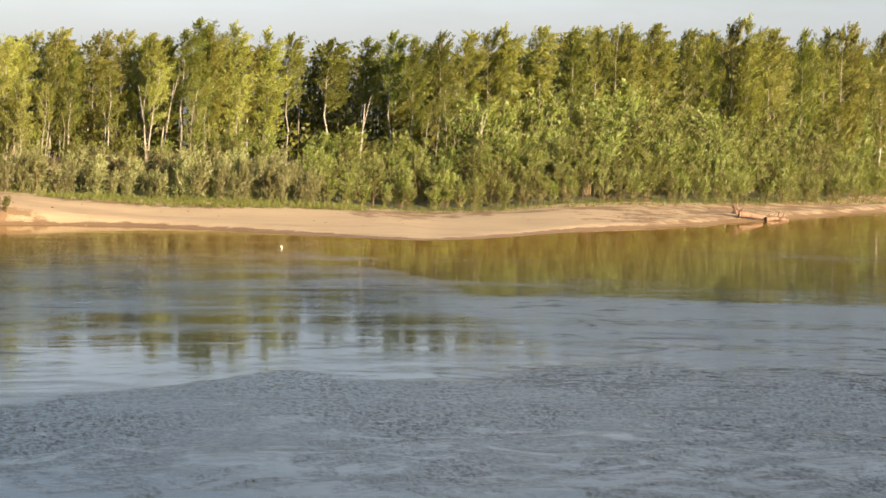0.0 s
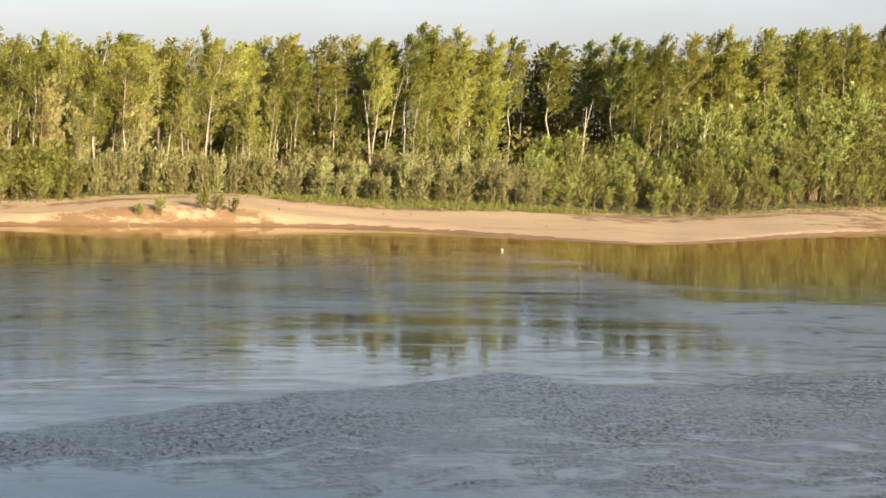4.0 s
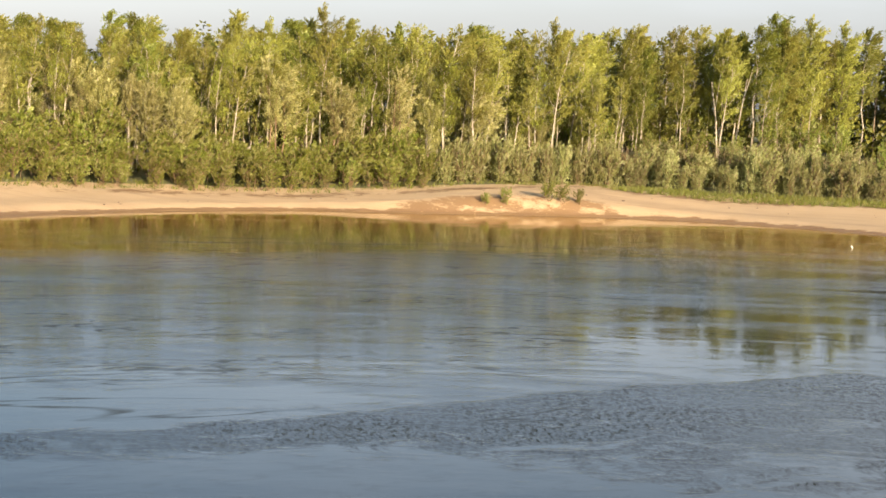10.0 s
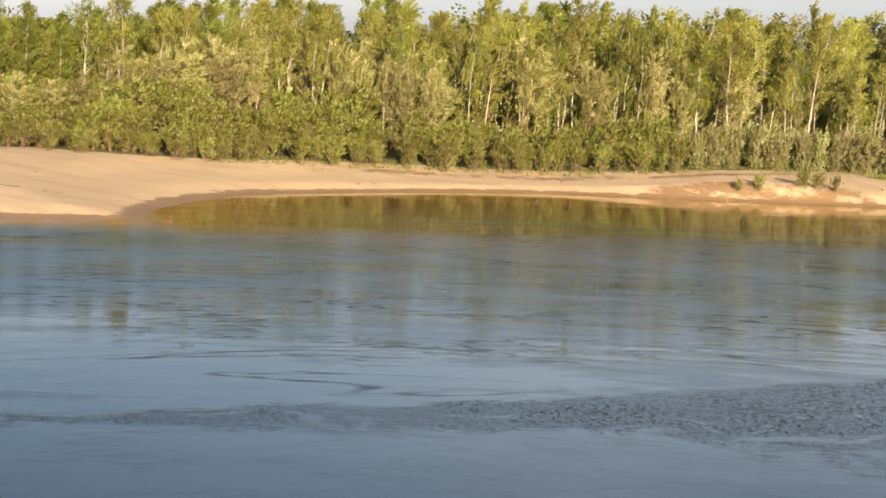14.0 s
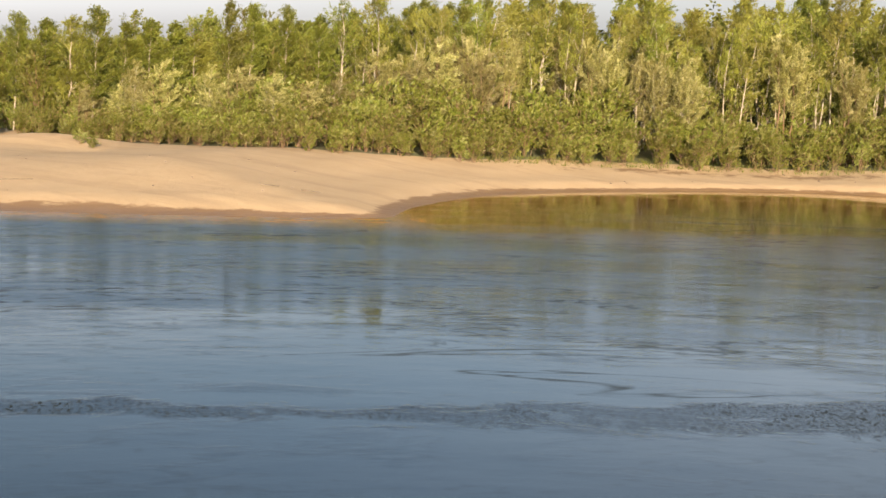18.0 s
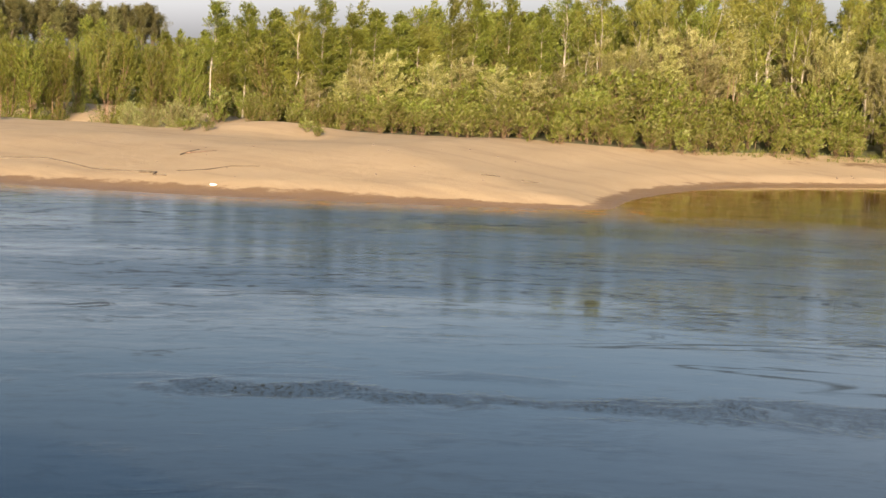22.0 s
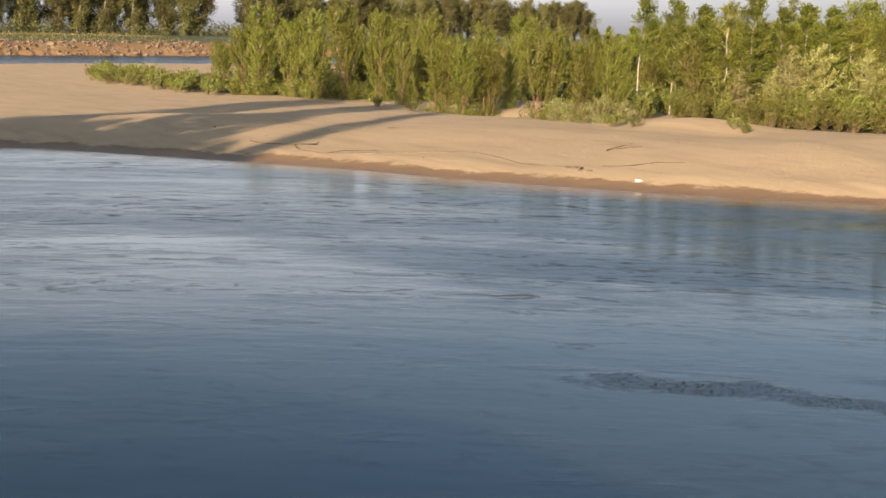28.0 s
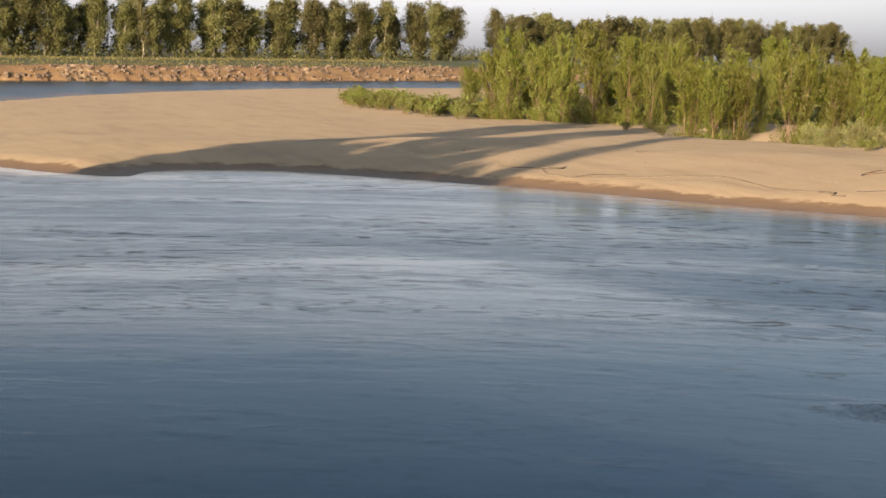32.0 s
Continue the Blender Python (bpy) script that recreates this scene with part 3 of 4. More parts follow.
def plant(name, label, category, group, seed, tall, stems, base, spread, shape, branches, clumps, per, leaf, leaf_mat_, bark, wind=0.5, trunk_r=0.07,
          rise=0.9, puff=0.22, plume=0.0, skirt=0):
    """A tree or shrub at the origin. base: where the crown begins; spread: its radius; shape(k): the crown's width from its foot (0) to its top (1)."""
    rng = np.random.RandomState(seed)
    root = thing(name, label, category, group)
    trunks, limbs, at, along, facing = [], [], [], [], []
    for s in range(stems):
        a = rng.uniform(0, 6.283)
        out = (0.0 if stems == 1 else rng.uniform(0.15, 0.55)) * spread
        foot = np.array([math.cos(a), math.sin(a), 0]) * (0 if stems == 1 else rng.uniform(0.05, 0.35) * spread)
        h = tall * (1 if s == 0 else rng.uniform(0.62, 0.97))
        k = np.linspace(0, 1, 8)[:, None]
        bend = np.array([math.cos(a) * out + wind * 0.10 * h * 0.5, math.sin(a) * out, 0])
        wob = np.cumsum(rng.normal(0, 0.014 * h, (8, 3)), 0) * [1, 1, 0]
        wob -= wob[:1]
        path = foot + k ** 1.4 * bend + wob + np.array([0, 0, 1]) * (k * h - 0.25 * (k == 0))
        r0 = trunk_r * h / tall
        trunks.append((path, np.linspace(r0, r0 * 0.14, 8)))
        for i in range(branches):
            kk = (i + rng.uniform(0, 1)) / branches
            hh = base + (1 - base) * kk ** 0.85
            p0 = np.array([np.interp(hh, k[:, 0], path[:, c]) for c in range(3)])
            ln = spread * shape(kk) * rng.uniform(0.6, 1.15)
            b = rng.uniform(0, 6.283)
            d = np.array([math.cos(b), math.sin(b), rise * rng.uniform(0.55, 1.35)])
            q = np.linspace(0, 1, 4)[:, None]
            bp = p0 + q * d * ln * 0.8 + q ** 2 * np.array([wind * 0.35 * ln, 0, 0.15 * ln])
            if ln > 0.25:
                limbs.append((bp, np.linspace(r0 * 0.30 * (1.1 - hh), 0.006, 4) + 0.004))
            m = max(1, int(round(clumps * (0.45 + 0.8 * shape(kk)))))
            for c in range(m):
                qq = rng.uniform(0.2, 1.0)
                p1 = np.array([np.interp(qq, q[:, 0], bp[:, j]) for j in range(3)])
                nn = rng.randint(max(2, per - 3), per + 4)
                lead = d / np.linalg.norm(d) * 0.7 + rng.normal(0, 0.36, 3) + np.array([wind * 0.55, 0, 0.45])
                lead /= np.linalg.norm(lead) + 1e-9
                if plume:
                    # a leafy shoot: leaves set closely along it, tapering to its tip
                    u = rng.uniform(0, 1, (nn, 1)) ** 0.8
                    size = plume * (0.5 + 0.5 * shape(kk)) * rng.uniform(0.7, 1.3)
                    pc = p1 + rng.normal(0, puff * 0.5, 3)
                    at.append(pc + u * lead * size + u ** 2 * np.array([wind * 0.22, 0, -0.04]) * size + rng.normal(0, 1, (nn, 3)) * (0.24 * puff + 0.20 * size * (1 - u) * u))
                    along.append(rng.normal(0, 0.27, (nn, 3)) + lead + np.array([wind * 0.35, 0, 0]))
                else:
                    pc = p1 + rng.normal(0, puff * (0.45 + 0.55 * shape(kk)), 3) * [1, 1, 0.8]
                    at.append(pc + rng.normal(0, puff * (0.55 + 0.45 * shape(kk)), (nn, 3)) * [0.8, 0.8, 1.15])
                    along.append(rng.normal(0, 0.30, (nn, 3)) + lead)
                turn_to = pc - np.array([np.interp(hh, k[:, 0], path[:, j]) for j in range(2)] + [pc[2]])
                turn_to = turn_to / (np.linalg.norm(turn_to) + 0.05) + np.array([0, 0, 0.35]) + rng.normal(0, 0.30, 3)
                facing.append(turn_to + rng.normal(0, 0.32, (nn, 3)))
    for s in range(skirt):
        a, nn = rng.uniform(0, 6.283), 16
        foot = np.array([math.cos(a), math.sin(a), 0]) * spread * rng.uniform(0.1, 0.75)
        lead = np.array([math.cos(a) * 0.45 + wind * 0.3, math.sin(a) * 0.45, 1.0])
        u = rng.uniform(0, 1, (nn, 1))
        at.append(foot + u * lead * rng.uniform(0.6, 1.5) + rng.normal(0, 0.09, (nn, 3)))
        along.append(rng.normal(0, 0.35, (nn, 3)) + lead)
        facing.append(np.array([math.cos(a), math.sin(a), 0.3]) + rng.normal(0, 0.5, (nn, 3)))
    twigs = [(p, r, 3) for p, r in limbs]
    if stems <= 5:
        for p, r in trunks:
            part("trunk" if stems == 1 else "stem", tubes("trunk", [(p, r, 6)], bark), root)
    else:
        twigs += [(p, r, 4) for p, r in trunks]
    part("crown", leaves("crown", np.vstack(at), np.vstack(along), leaf[0], leaf[1], rng, leaf_mat_, twigs, bark, np.vstack(facing)), root)
    root["tall"] = tall
    return root


def spindle(k):
    return max(0.10, math.sin(math.pi * min(1, 0.26 + 0.66 * k)) ** 0.75)


def dome(k):
    return max(0.15, math.sqrt(max(0.0, 1 - (1.05 * k) ** 2)) * (0.75 + 0.25 * min(1, 4 * k)))


def fan(k):
    return max(0.12, (1 - k) ** 0.55 * (0.62 + 0.38 * min(1, 5 * k)))


def oval(k):
    return max(0.2, math.sin(math.pi * (0.12 + 0.84 * k)) ** 0.6)


POPLAR_LABEL = "slender young poplar with pale trunk and yellow-green leaves blown sideways"
poplars = [plant("poplar_tree", POPLAR_LABEL, "tree", "poplars of the riverside wood", 10 + i, 10.0, 1, (0.16, 0.26, 0.18, 0.14, 0.42, 0.26)[i],
                 (1.45, 1.3, 1.55, 1.4, 1.25, 1.6)[i], spindle, (40, 38, 42, 40, 30, 42)[i], 8, 32, (0.145, 0.056), POPLAR_DEEP if i in (1, 4) else POPLAR, BARK_PALE if i != 3 else BARK_DARK,
                 wind=0.8, trunk_r=0.085, puff=0.16, plume=0.85) for i in range(6)]
poles = [plant("sapling_tree", "thin bare-stemmed sapling with a light tuft of leaves", "tree", "bare-stemmed saplings at the wood's edge", 20 + i, 8.5, (1, 2, 1)[i], (0.40, 0.34, 0.48)[i], 1.1, spindle,
               (20, 14, 18)[i], 6, 20, (0.145, 0.055), POPLAR_DEEP if i == 1 else POPLAR, BARK_PALE, wind=(0.9, 0.5, -0.4)[i], trunk_r=0.075, plume=0.7) for i in range(3)]
willows = [plant("willow_tree", "bushy grey-green willow with silvery leaf undersides", "tree", "willows at the wood's edge", 30 + i, 7.0, 4, (0.36, 0.30, 0.08, 0.12)[i], 1.35, oval,
                 16, 7, 24, (0.12, 0.050), WILLOW, BARK_PALE if i % 2 else BARK_RED, wind=0.7, trunk_r=0.055, puff=0.16, plume=0.6, skirt=(0, 0, 60, 60)[i]) for i in range(4)]
shrubs = [plant("willow_shrub", "dense green willow shrub on the river bank", "shrub", "shrubs along the bank", 40 + i, 3.2, 6, 0.01, 1.05, oval, 9, 3, 18,
                (0.135, 0.052), SHRUB, BARK_RED, wind=0.35, trunk_r=0.02, rise=1.5, puff=0.13, plume=0.5) for i in range(5)]
bay_shrubs = [plant("bay_shrub", "fresh green low willow shrub round the quiet bay", "shrub", "shrubs round the bay", 45 + i, 2.6, 7, 0.0, 1.15, dome, 9, 3, 13,
                (0.16, 0.058), BAY_SHRUB, BARK_RED, wind=0.4, trunk_r=0.018, rise=1.2, puff=0.13, plume=0.45) for i in range(4)]
pale_shrubs = [plant("silver_shrub", "low silvery-green shrub of upright leafy shoots", "shrub", "pale shrubs behind the beach", 50 + i, 2.0, 9, 0.0, 0.75, oval, 6, 3, 12,
                     (0.13, 0.055), PALE_SHRUB, BARK_RED, wind=0.3, trunk_r=0.010, rise=2.0, puff=0.09, plume=0.40, skirt=22) for i in range(4)]
bushes = [plant("cottonwood_bush", "tall bushy young cottonwood, leafy down to the sand", "tree", "cottonwoods behind the sand bar", 60 + i, 7.0, 5, 0.02, 2.0, fan, 23, 6, 23,
                (0.145, 0.056), COTTONWOOD, BARK_RED, wind=0.3, trunk_r=0.05, rise=1.5, puff=0.15, plume=0.8, skirt=90) for i in range(4)]
old_poplars = [plant("old_poplar", "tall old poplar with a broad uneven crown on the far bank", "tree", "row of old poplars on the far bank", 70 + i, 15.0, 1, 0.05, 4.0, oval, 30, 7, 34,
                     (0.44, 0.22), FAR_POPLAR, BARK_PALE if i == 0 else BARK_DARK, wind=0.15, trunk_r=0.3, puff=0.55) for i in range(4)]
bank_trees = [plant("bank_poplar", "tall poplar on the near bank", "tree", "poplars on the near bank", 90 + i, 16.0, 1, 0.2, 2.6, spindle, 26, 6, 10,
                    (0.6, 0.42), FAR_POPLAR, BARK_DARK, wind=0.2, trunk_r=0.28, puff=0.4) for i in range(2)]
scrub = [plant("sand_willow", "low spreading sand willow on the bar", "shrub", "low willows on the bar", 80 + i, 1.3, 9, 0.02, 1.0, dome, 6, 3, 9,
               (0.17, 0.055), SHRUB, BARK_RED, wind=0.3, trunk_r=0.012, rise=1.2, puff=0.10, plume=0.35) for i in range(3)]
used = set()


def put(protos, i, x, y, tall, turn=0.0, wide=1.0, sink=0.03):
    """Stand the i-th of these plants at a place; the first use takes the plant itself, later ones a copy."""
    ob = protos[i % len(protos)]
    s = tall / ob["tall"]
    m = Matrix.Translation((x, y, height_at(x, y) - sink)) @ Matrix.Rotation(radians(turn), 4, "Z") @ Matrix.Diagonal((s * wide, s * wide, s, 1))
    if ob.name not in used:
        used.add(ob.name)
        ob.matrix_basis = m
        return ob
    c = ob.copy()
    c.matrix_basis = Matrix.Identity(4)
    scene.collection.objects.link(c)
    for o in ob.children:
        p = o.copy()
        scene.collection.objects.link(p)
        p.parent = c
    c.matrix_basis = m
    return c


def along_line(line, spacing, jitter, seed, offset=0.0):
    """Places along a line, about evenly spaced, shifted inland by offset."""
    rng = np.random.RandomState(seed)
    p = np.array(line, float)
    seg = np.hypot(*(p[1:] - p[:-1]).T)
    cum = np.concatenate([[0], np.cumsum(seg)])
    s = 0.0
    while s < cum[-1]:
        q = min(max(s + rng.uniform(-jitter, jitter), 0), cum[-1] - 1e-6)
        i = int(np.searchsorted(cum, q, "right") - 1)
        k = (q - cum[i]) / seg[i]
        d = (p[i + 1] - p[i]) / seg[i]
        x, y = p[i] + k * (p[i + 1] - p[i]) + np.array([d[1], -d[0]]) * (offset + rng.uniform(-jitter, jitter))
        yield x, y, rng
        s += spacing


# trees of the wood's front, placed to fit the camera's view: bearing from the camera, distance, height of the top over
# the water, width
POPLARS_EAST = (
    (14.39, 126, 11.1, 1.15), (13.85, 129, 11.7, 0.92), (13.31, 117, 9.6, 1.08), (12.78, 128, 11.7, 1.06), (11.96, 118, 9.9, 1.46),
    (11.69, 127, 11.8, 0.96), (10.97, 128, 11.9, 0.95), (10.36, 127, 11.6, 0.86), (9.87, 121, 11.6, 0.87), (8.89, 121, 11.9, 1.02),
    (8.45, 122, 12.7, 1.00), (7.97, 122, 12.0, 0.96), (7.22, 123, 12.4, 1.04), (6.07, 124, 12.1, 1.02), (5.35, 128, 12.1, 0.82),
    (4.09, 131, 11.9, 1.22), (2.87, 132, 12.1, 1.09), (1.93, 128, 12.4, 0.91), (1.32, 127, 11.9, 0.88), (0.41, 128, 12.4, 0.85),)
POPLARS_FAR_EAST = (
    (-0.38, 130, 12.7, 0.95), (-1.19, 131, 12.7, 0.95), (-1.89, 131, 13.0, 0.99), (-3.08, 133, 13.2, 0.98), (-3.98, 133, 13.1, 0.94),
    (-4.86, 134, 13.4, 0.97), (-5.46, 134, 13.4, 0.86), (-5.99, 134, 13.1, 0.78), (-6.84, 135, 13.6, 0.96), (-7.78, 137, 13.2, 0.67),
    (-8.52, 137, 13.1, 0.73), (-9.32, 136, 13.9, 0.79), (-9.91, 136, 14.1, 0.88), (-10.65, 137, 13.4, 0.94), (-11.56, 139, 13.4, 0.73),
    (-12.35, 140, 13.7, 0.77), (-12.82, 140, 13.8, 0.76), (-13.26, 141, 13.5, 0.73), (-14.26, 142, 13.5, 0.96),)
POPLARS_MIDDLE = (
    (37.34, 115, 10.4, 1.08), (36.44, 117, 10.1, 1.01), (35.63, 117, 10.4, 1.04), (34.19, 117, 11.1, 1.19), (33.27, 118, 10.2, 0.88),
    (32.30, 117, 10.9, 1.04), (31.42, 118, 10.1, 0.88), (30.41, 117, 10.5, 1.09), (29.38, 117, 10.8, 0.93), (28.16, 117, 10.6, 1.02),
    (27.22, 118, 10.0, 0.89), (26.45, 113, 11.7, 0.96), (25.68, 118, 10.9, 0.74), (24.93, 118, 11.3, 0.82), (23.94, 116, 11.5, 0.79),
    (23.19, 114, 12.0, 0.95), (22.37, 117, 11.5, 0.85), (21.56, 119, 10.6, 0.71), (20.82, 115, 11.2, 0.58), (20.21, 114, 10.9, 0.72),
    (19.30, 119, 10.5, 0.84), (18.74, 117, 10.7, 0.93), (17.85, 118, 10.9, 0.86), (17.05, 120, 10.5, 0.79), (16.49, 120, 10.4, 0.79),
    (15.55, 118, 11.7, 0.95), (14.43, 121, 11.1, 0.74),)
POPLARS_WEST = (
    (36.41, 115, 9.7, 1.19), (37.51, 116, 10.2, 1.06), (38.40, 115, 9.4, 1.03), (39.50, 115, 9.2, 1.20), (40.43, 114, 9.5, 1.21),
    (41.46, 114, 10.0, 1.07), (42.58, 112, 10.1, 0.92), (43.41, 112, 10.1, 0.92), (44.50, 114, 8.0, 1.50), (45.27, 114, 8.8, 1.35),
    (46.02, 114, 8.9, 1.32), (46.77, 114, 8.8, 1.12), (47.73, 112, 9.5, 1.32), (48.47, 118, 9.0, 1.43), (49.41, 122, 8.9, 1.48),
    (50.17, 124, 9.3, 1.28), (51.30, 126, 9.5, 1.27),)
WILLOWS_MIDDLE = (
    (36.97, 106, 7.4, 0.93), (35.99, 107, 8.1, 0.89), (35.08, 106, 8.0, 0.90), (33.90, 109, 9.3, 0.95), (32.06, 109, 9.1, 0.88),
    (31.04, 107, 8.2, 0.81), (30.48, 107, 8.3, 0.80), (29.55, 106, 8.1, 0.88), (28.89, 105, 7.6, 0.88), (28.04, 104, 7.3, 0.93),
    (24.75, 106, 8.6, 1.03), (22.65, 105, 7.4, 0.87), (20.87, 106, 8.3, 0.80), (19.72, 106, 7.5, 0.86), (18.13, 107, 7.8, 1.06),
    (14.96, 112, 8.3, 0.84),)
WILLOWS_WEST = (
    (42.97, 105, 6.3, 1.45), (41.84, 101, 5.8, 1.43), (40.72, 101, 5.6, 1.46), (39.61, 102, 5.9, 1.41), (38.18, 104, 7.5, 1.03),
    (37.07, 103, 6.9, 1.15), (36.37, 105, 8.0, 1.07), (35.48, 106, 8.2, 0.98), (34.74, 104, 7.3, 1.07), (46.36, 109, 6.3, 1.14),
    (45.42, 108, 6.5, 1.11), (43.91, 107, 6.2, 1.20), (48.05, 112, 5.0, 1.50), (46.91, 110, 4.9, 1.62),)
COTTONWOODS_EAST = (
    (52.03, 112, 6.6, 0.86), (53.16, 118, 6.3, 0.90), (54.48, 124, 7.5, 1.03), (56.30, 132, 6.1, 1.04), (56.98, 130, 6.7, 0.91),
    (57.91, 130, 6.6, 0.99),)
COTTONWOODS_WEST = (
    (64.47, 168, 7.2, 0.87), (63.91, 166, 9.1, 0.88), (62.74, 164, 8.1, 0.84), (61.99, 160, 8.6, 0.86), (60.91, 158, 9.4, 0.85),
    (59.93, 154, 8.5, 0.88), (59.10, 146, 6.4, 0.76), (58.56, 152, 8.0, 0.79), (57.67, 142, 6.3, 1.06), (56.58, 140, 7.5, 0.98),
    (55.60, 136, 6.9, 0.69),)


def stand(protos, rows, turn=50, high=(0, 0), forms=()):
    for n, (bearing, far, top, wide) in enumerate(rows):
        x, y = -far * math.sin(radians(bearing)), far * math.cos(radians(bearing))
        form = 4 if high[0] < bearing < high[1] else forms[n % len(forms)] if forms else n * 5 + int(far)
        put(protos, form, x, y, top - 0.45 - height_at(x, y), x * 13 % turn - turn / 2, wide)


stand(poplars, POPLARS_EAST, high=(1.6, 5.6))
stand(poplars, POPLARS_FAR_EAST, forms=(0, 2, 3, 5, 1))
stand(poplars, POPLARS_MIDDLE)
stand(poplars, POPLARS_WEST, forms=(1, 4, 1, 2, 1))
stand(willows, WILLOWS_MIDDLE, 60)
stand(willows, WILLOWS_WEST, 60, forms=(2, 3))
stand(bushes, COTTONWOODS_EAST, 180)
stand(bushes, COTTONWOODS_WEST, 180)
WOOD_EDGE = [(62, 192), (33, 153), (20, 140), (8, 131), (-4, 124.5), (-15, 121), (-30, 115), (-45, 108), (-60, 102)]
# hollows in the wood's edge, fitted to the view: bearing from the camera and half width, in degrees
WOOD_GAPS = ((16.4, 0.55), (14.3, 0.5), (10.65, 0.5), (6.2, 0.5), (3.7, 1.8))


def in_gap(x, y):
    bearing = math.degrees(math.atan2(-x, y))
    return min(abs(bearing - g) / w for g, w in WOOD_GAPS) < 1


for row, (off, gap) in enumerate(((4.0, 3.2), (8.0, 3.6))):
    for x, y, rng in along_line(WOOD_EDGE, gap, 0.9, 100 + row, off):
        tall = 8.4 + 2.3 * min(1, max(0, (x + 12) / 25)) + 0.10 * off
        if in_gap(x, y):
            continue
        put(poplars, rng.choice((0, 1, 2, 4)), x, y, tall * rng.uniform(0.80, 0.98), rng.uniform(-35, 35), rng.uniform(1.05, 1.5))
WOOD_BACK = [(-60, 102), (-75, 101), (-95, 102), (-115, 108), (-140, 119), (-175, 132)]
for row, (off, gap) in enumerate(((0, 3.0), (5, 3.4))):
    for x, y, rng in along_line(WOOD_BACK, gap, 1.2, 110 + row, off):
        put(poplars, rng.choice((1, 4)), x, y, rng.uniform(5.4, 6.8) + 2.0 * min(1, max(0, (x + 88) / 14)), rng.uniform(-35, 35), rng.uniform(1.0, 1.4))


def deep_wood(seed, count):
    """The inside of the wood behind its edge: uncounted leafage and stems."""
    rng = np.random.RandomState(seed)
    line = np.array(WOOD_EDGE + WOOD_BACK[1:], float)
    seg = np.hypot(*(line[1:] - line[:-1]).T)
    cum = np.concatenate([[0], np.cumsum(seg)])
    s = rng.uniform(0, cum[-1] - 0.01, count)
    i = np.searchsorted(cum, s, "right") - 1
    d = (line[i + 1] - line[i]) / seg[i][:, None]
    off = rng.uniform(10.5, 26, count)
    xy = line[i] + d * (s - cum[i])[:, None] + np.stack([d[:, 1], -d[:, 0]], 1) * off[:, None]
    tall = np.where(xy[:, 0] > -60, 8.6 + 2.2 * np.clip((xy[:, 0] + 12) / 25, 0, 1), 6.8) * rng.uniform(0.90, 1.06, count)
    at, along, stems = [], [], []
    for (x, y), h in zip(xy, tall):
        z = height_at(x, y)
        k = rng.beta(1.0, 1.1, 150)
        r = 1.35 * np.sin(np.pi * np.clip(0.15 + 0.8 * k, 0, 1)) * rng.uniform(0.2, 1, 150)
        a = rng.uniform(0, 6.283, 150)
        at.append(np.stack([x + r * np.cos(a), y + r * np.sin(a), z + 0.2 + h * k], 1))
        along.append(np.stack([np.cos(a) + 0.6, np.sin(a), rng.uniform(0.1, 0.9, 150)], 1))
        stems.append((np.array([(x, y, z - 0.1), (x + 0.1, y, z + h * 0.5), (x + 0.3, y, z + h * 0.92)]), np.array([0.09, 0.06, 0.02]), 4))
    for _ in range(520):
        s1 = rng.uniform(0, cum[-1] - 0.01)
        i1 = int(np.searchsorted(cum, s1, "right") - 1)
        d1 = (line[i1 + 1] - line[i1]) / seg[i1]
        x, y = line[i1] + d1 * (s1 - cum[i1]) + np.array([d1[1], -d1[0]]) * rng.uniform(2.5, 16)
        z, h = height_at(x, y), rng.uniform(1.2, 3.4)
        at.append(np.stack([x + rng.normal(0, 0.7, 40), y + rng.normal(0, 0.7, 40), z + h * rng.uniform(0, 1, 40)], 1))
        along.append(np.stack([rng.normal(0.3, 0.6, 40), rng.normal(0, 0.6, 40), rng.uniform(0.2, 1.2, 40)], 1))
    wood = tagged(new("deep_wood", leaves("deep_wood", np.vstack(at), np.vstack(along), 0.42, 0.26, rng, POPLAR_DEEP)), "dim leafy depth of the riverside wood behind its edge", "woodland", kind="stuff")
    part("stem_thicket", tubes("stem_thicket", stems, BARK_DARK), wood)


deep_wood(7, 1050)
WILLOW_EDGE = [(-28, 108), (-40, 103.5), (-52, 98), (-64, 93), (-76, 90)]
for row, (off, gap) in enumerate(((-2.0, 2.6), (1.0, 2.8))):
    for x, y, rng in along_line(WILLOW_EDGE, gap, 0.7, 120 + row, off):
        put(willows, rng.randint(4), x, y, rng.uniform(3.2, 4.9), rng.uniform(-40, 40), rng.uniform(0.95, 1.2))
for x, y, rng in along_line([(-26, 109), (-38, 105), (-48, 100), (-56, 96)], 1.0, 0.7, 125, -1.5):
    put(poles, rng.randint(3), x, y, rng.uniform(6.0, 8.8), rng.uniform(-60, 60), rng.uniform(0.9, 1.2))
for x, y, rng in along_line([(-26, 106), (-38, 101), (-50, 96), (-62, 91), (-72, 88)], 1.0, 0.8, 128, -1.5):
    put(poles, rng.randint(3), x, y, rng.uniform(5.4, 8.6), rng.uniform(-70, 70), rng.uniform(0.8, 1.2))
for x, y, rng in along_line([(2, 123), (-8, 120), (-26, 114)], 2.4, 1.0, 126, -1.0):
    if in_gap(x, y):
        continue
    put(poles, rng.randint(3), x, y, rng.uniform(5.5, 7.5), rng.uniform(-60, 60), rng.uniform(0.9, 1.2))
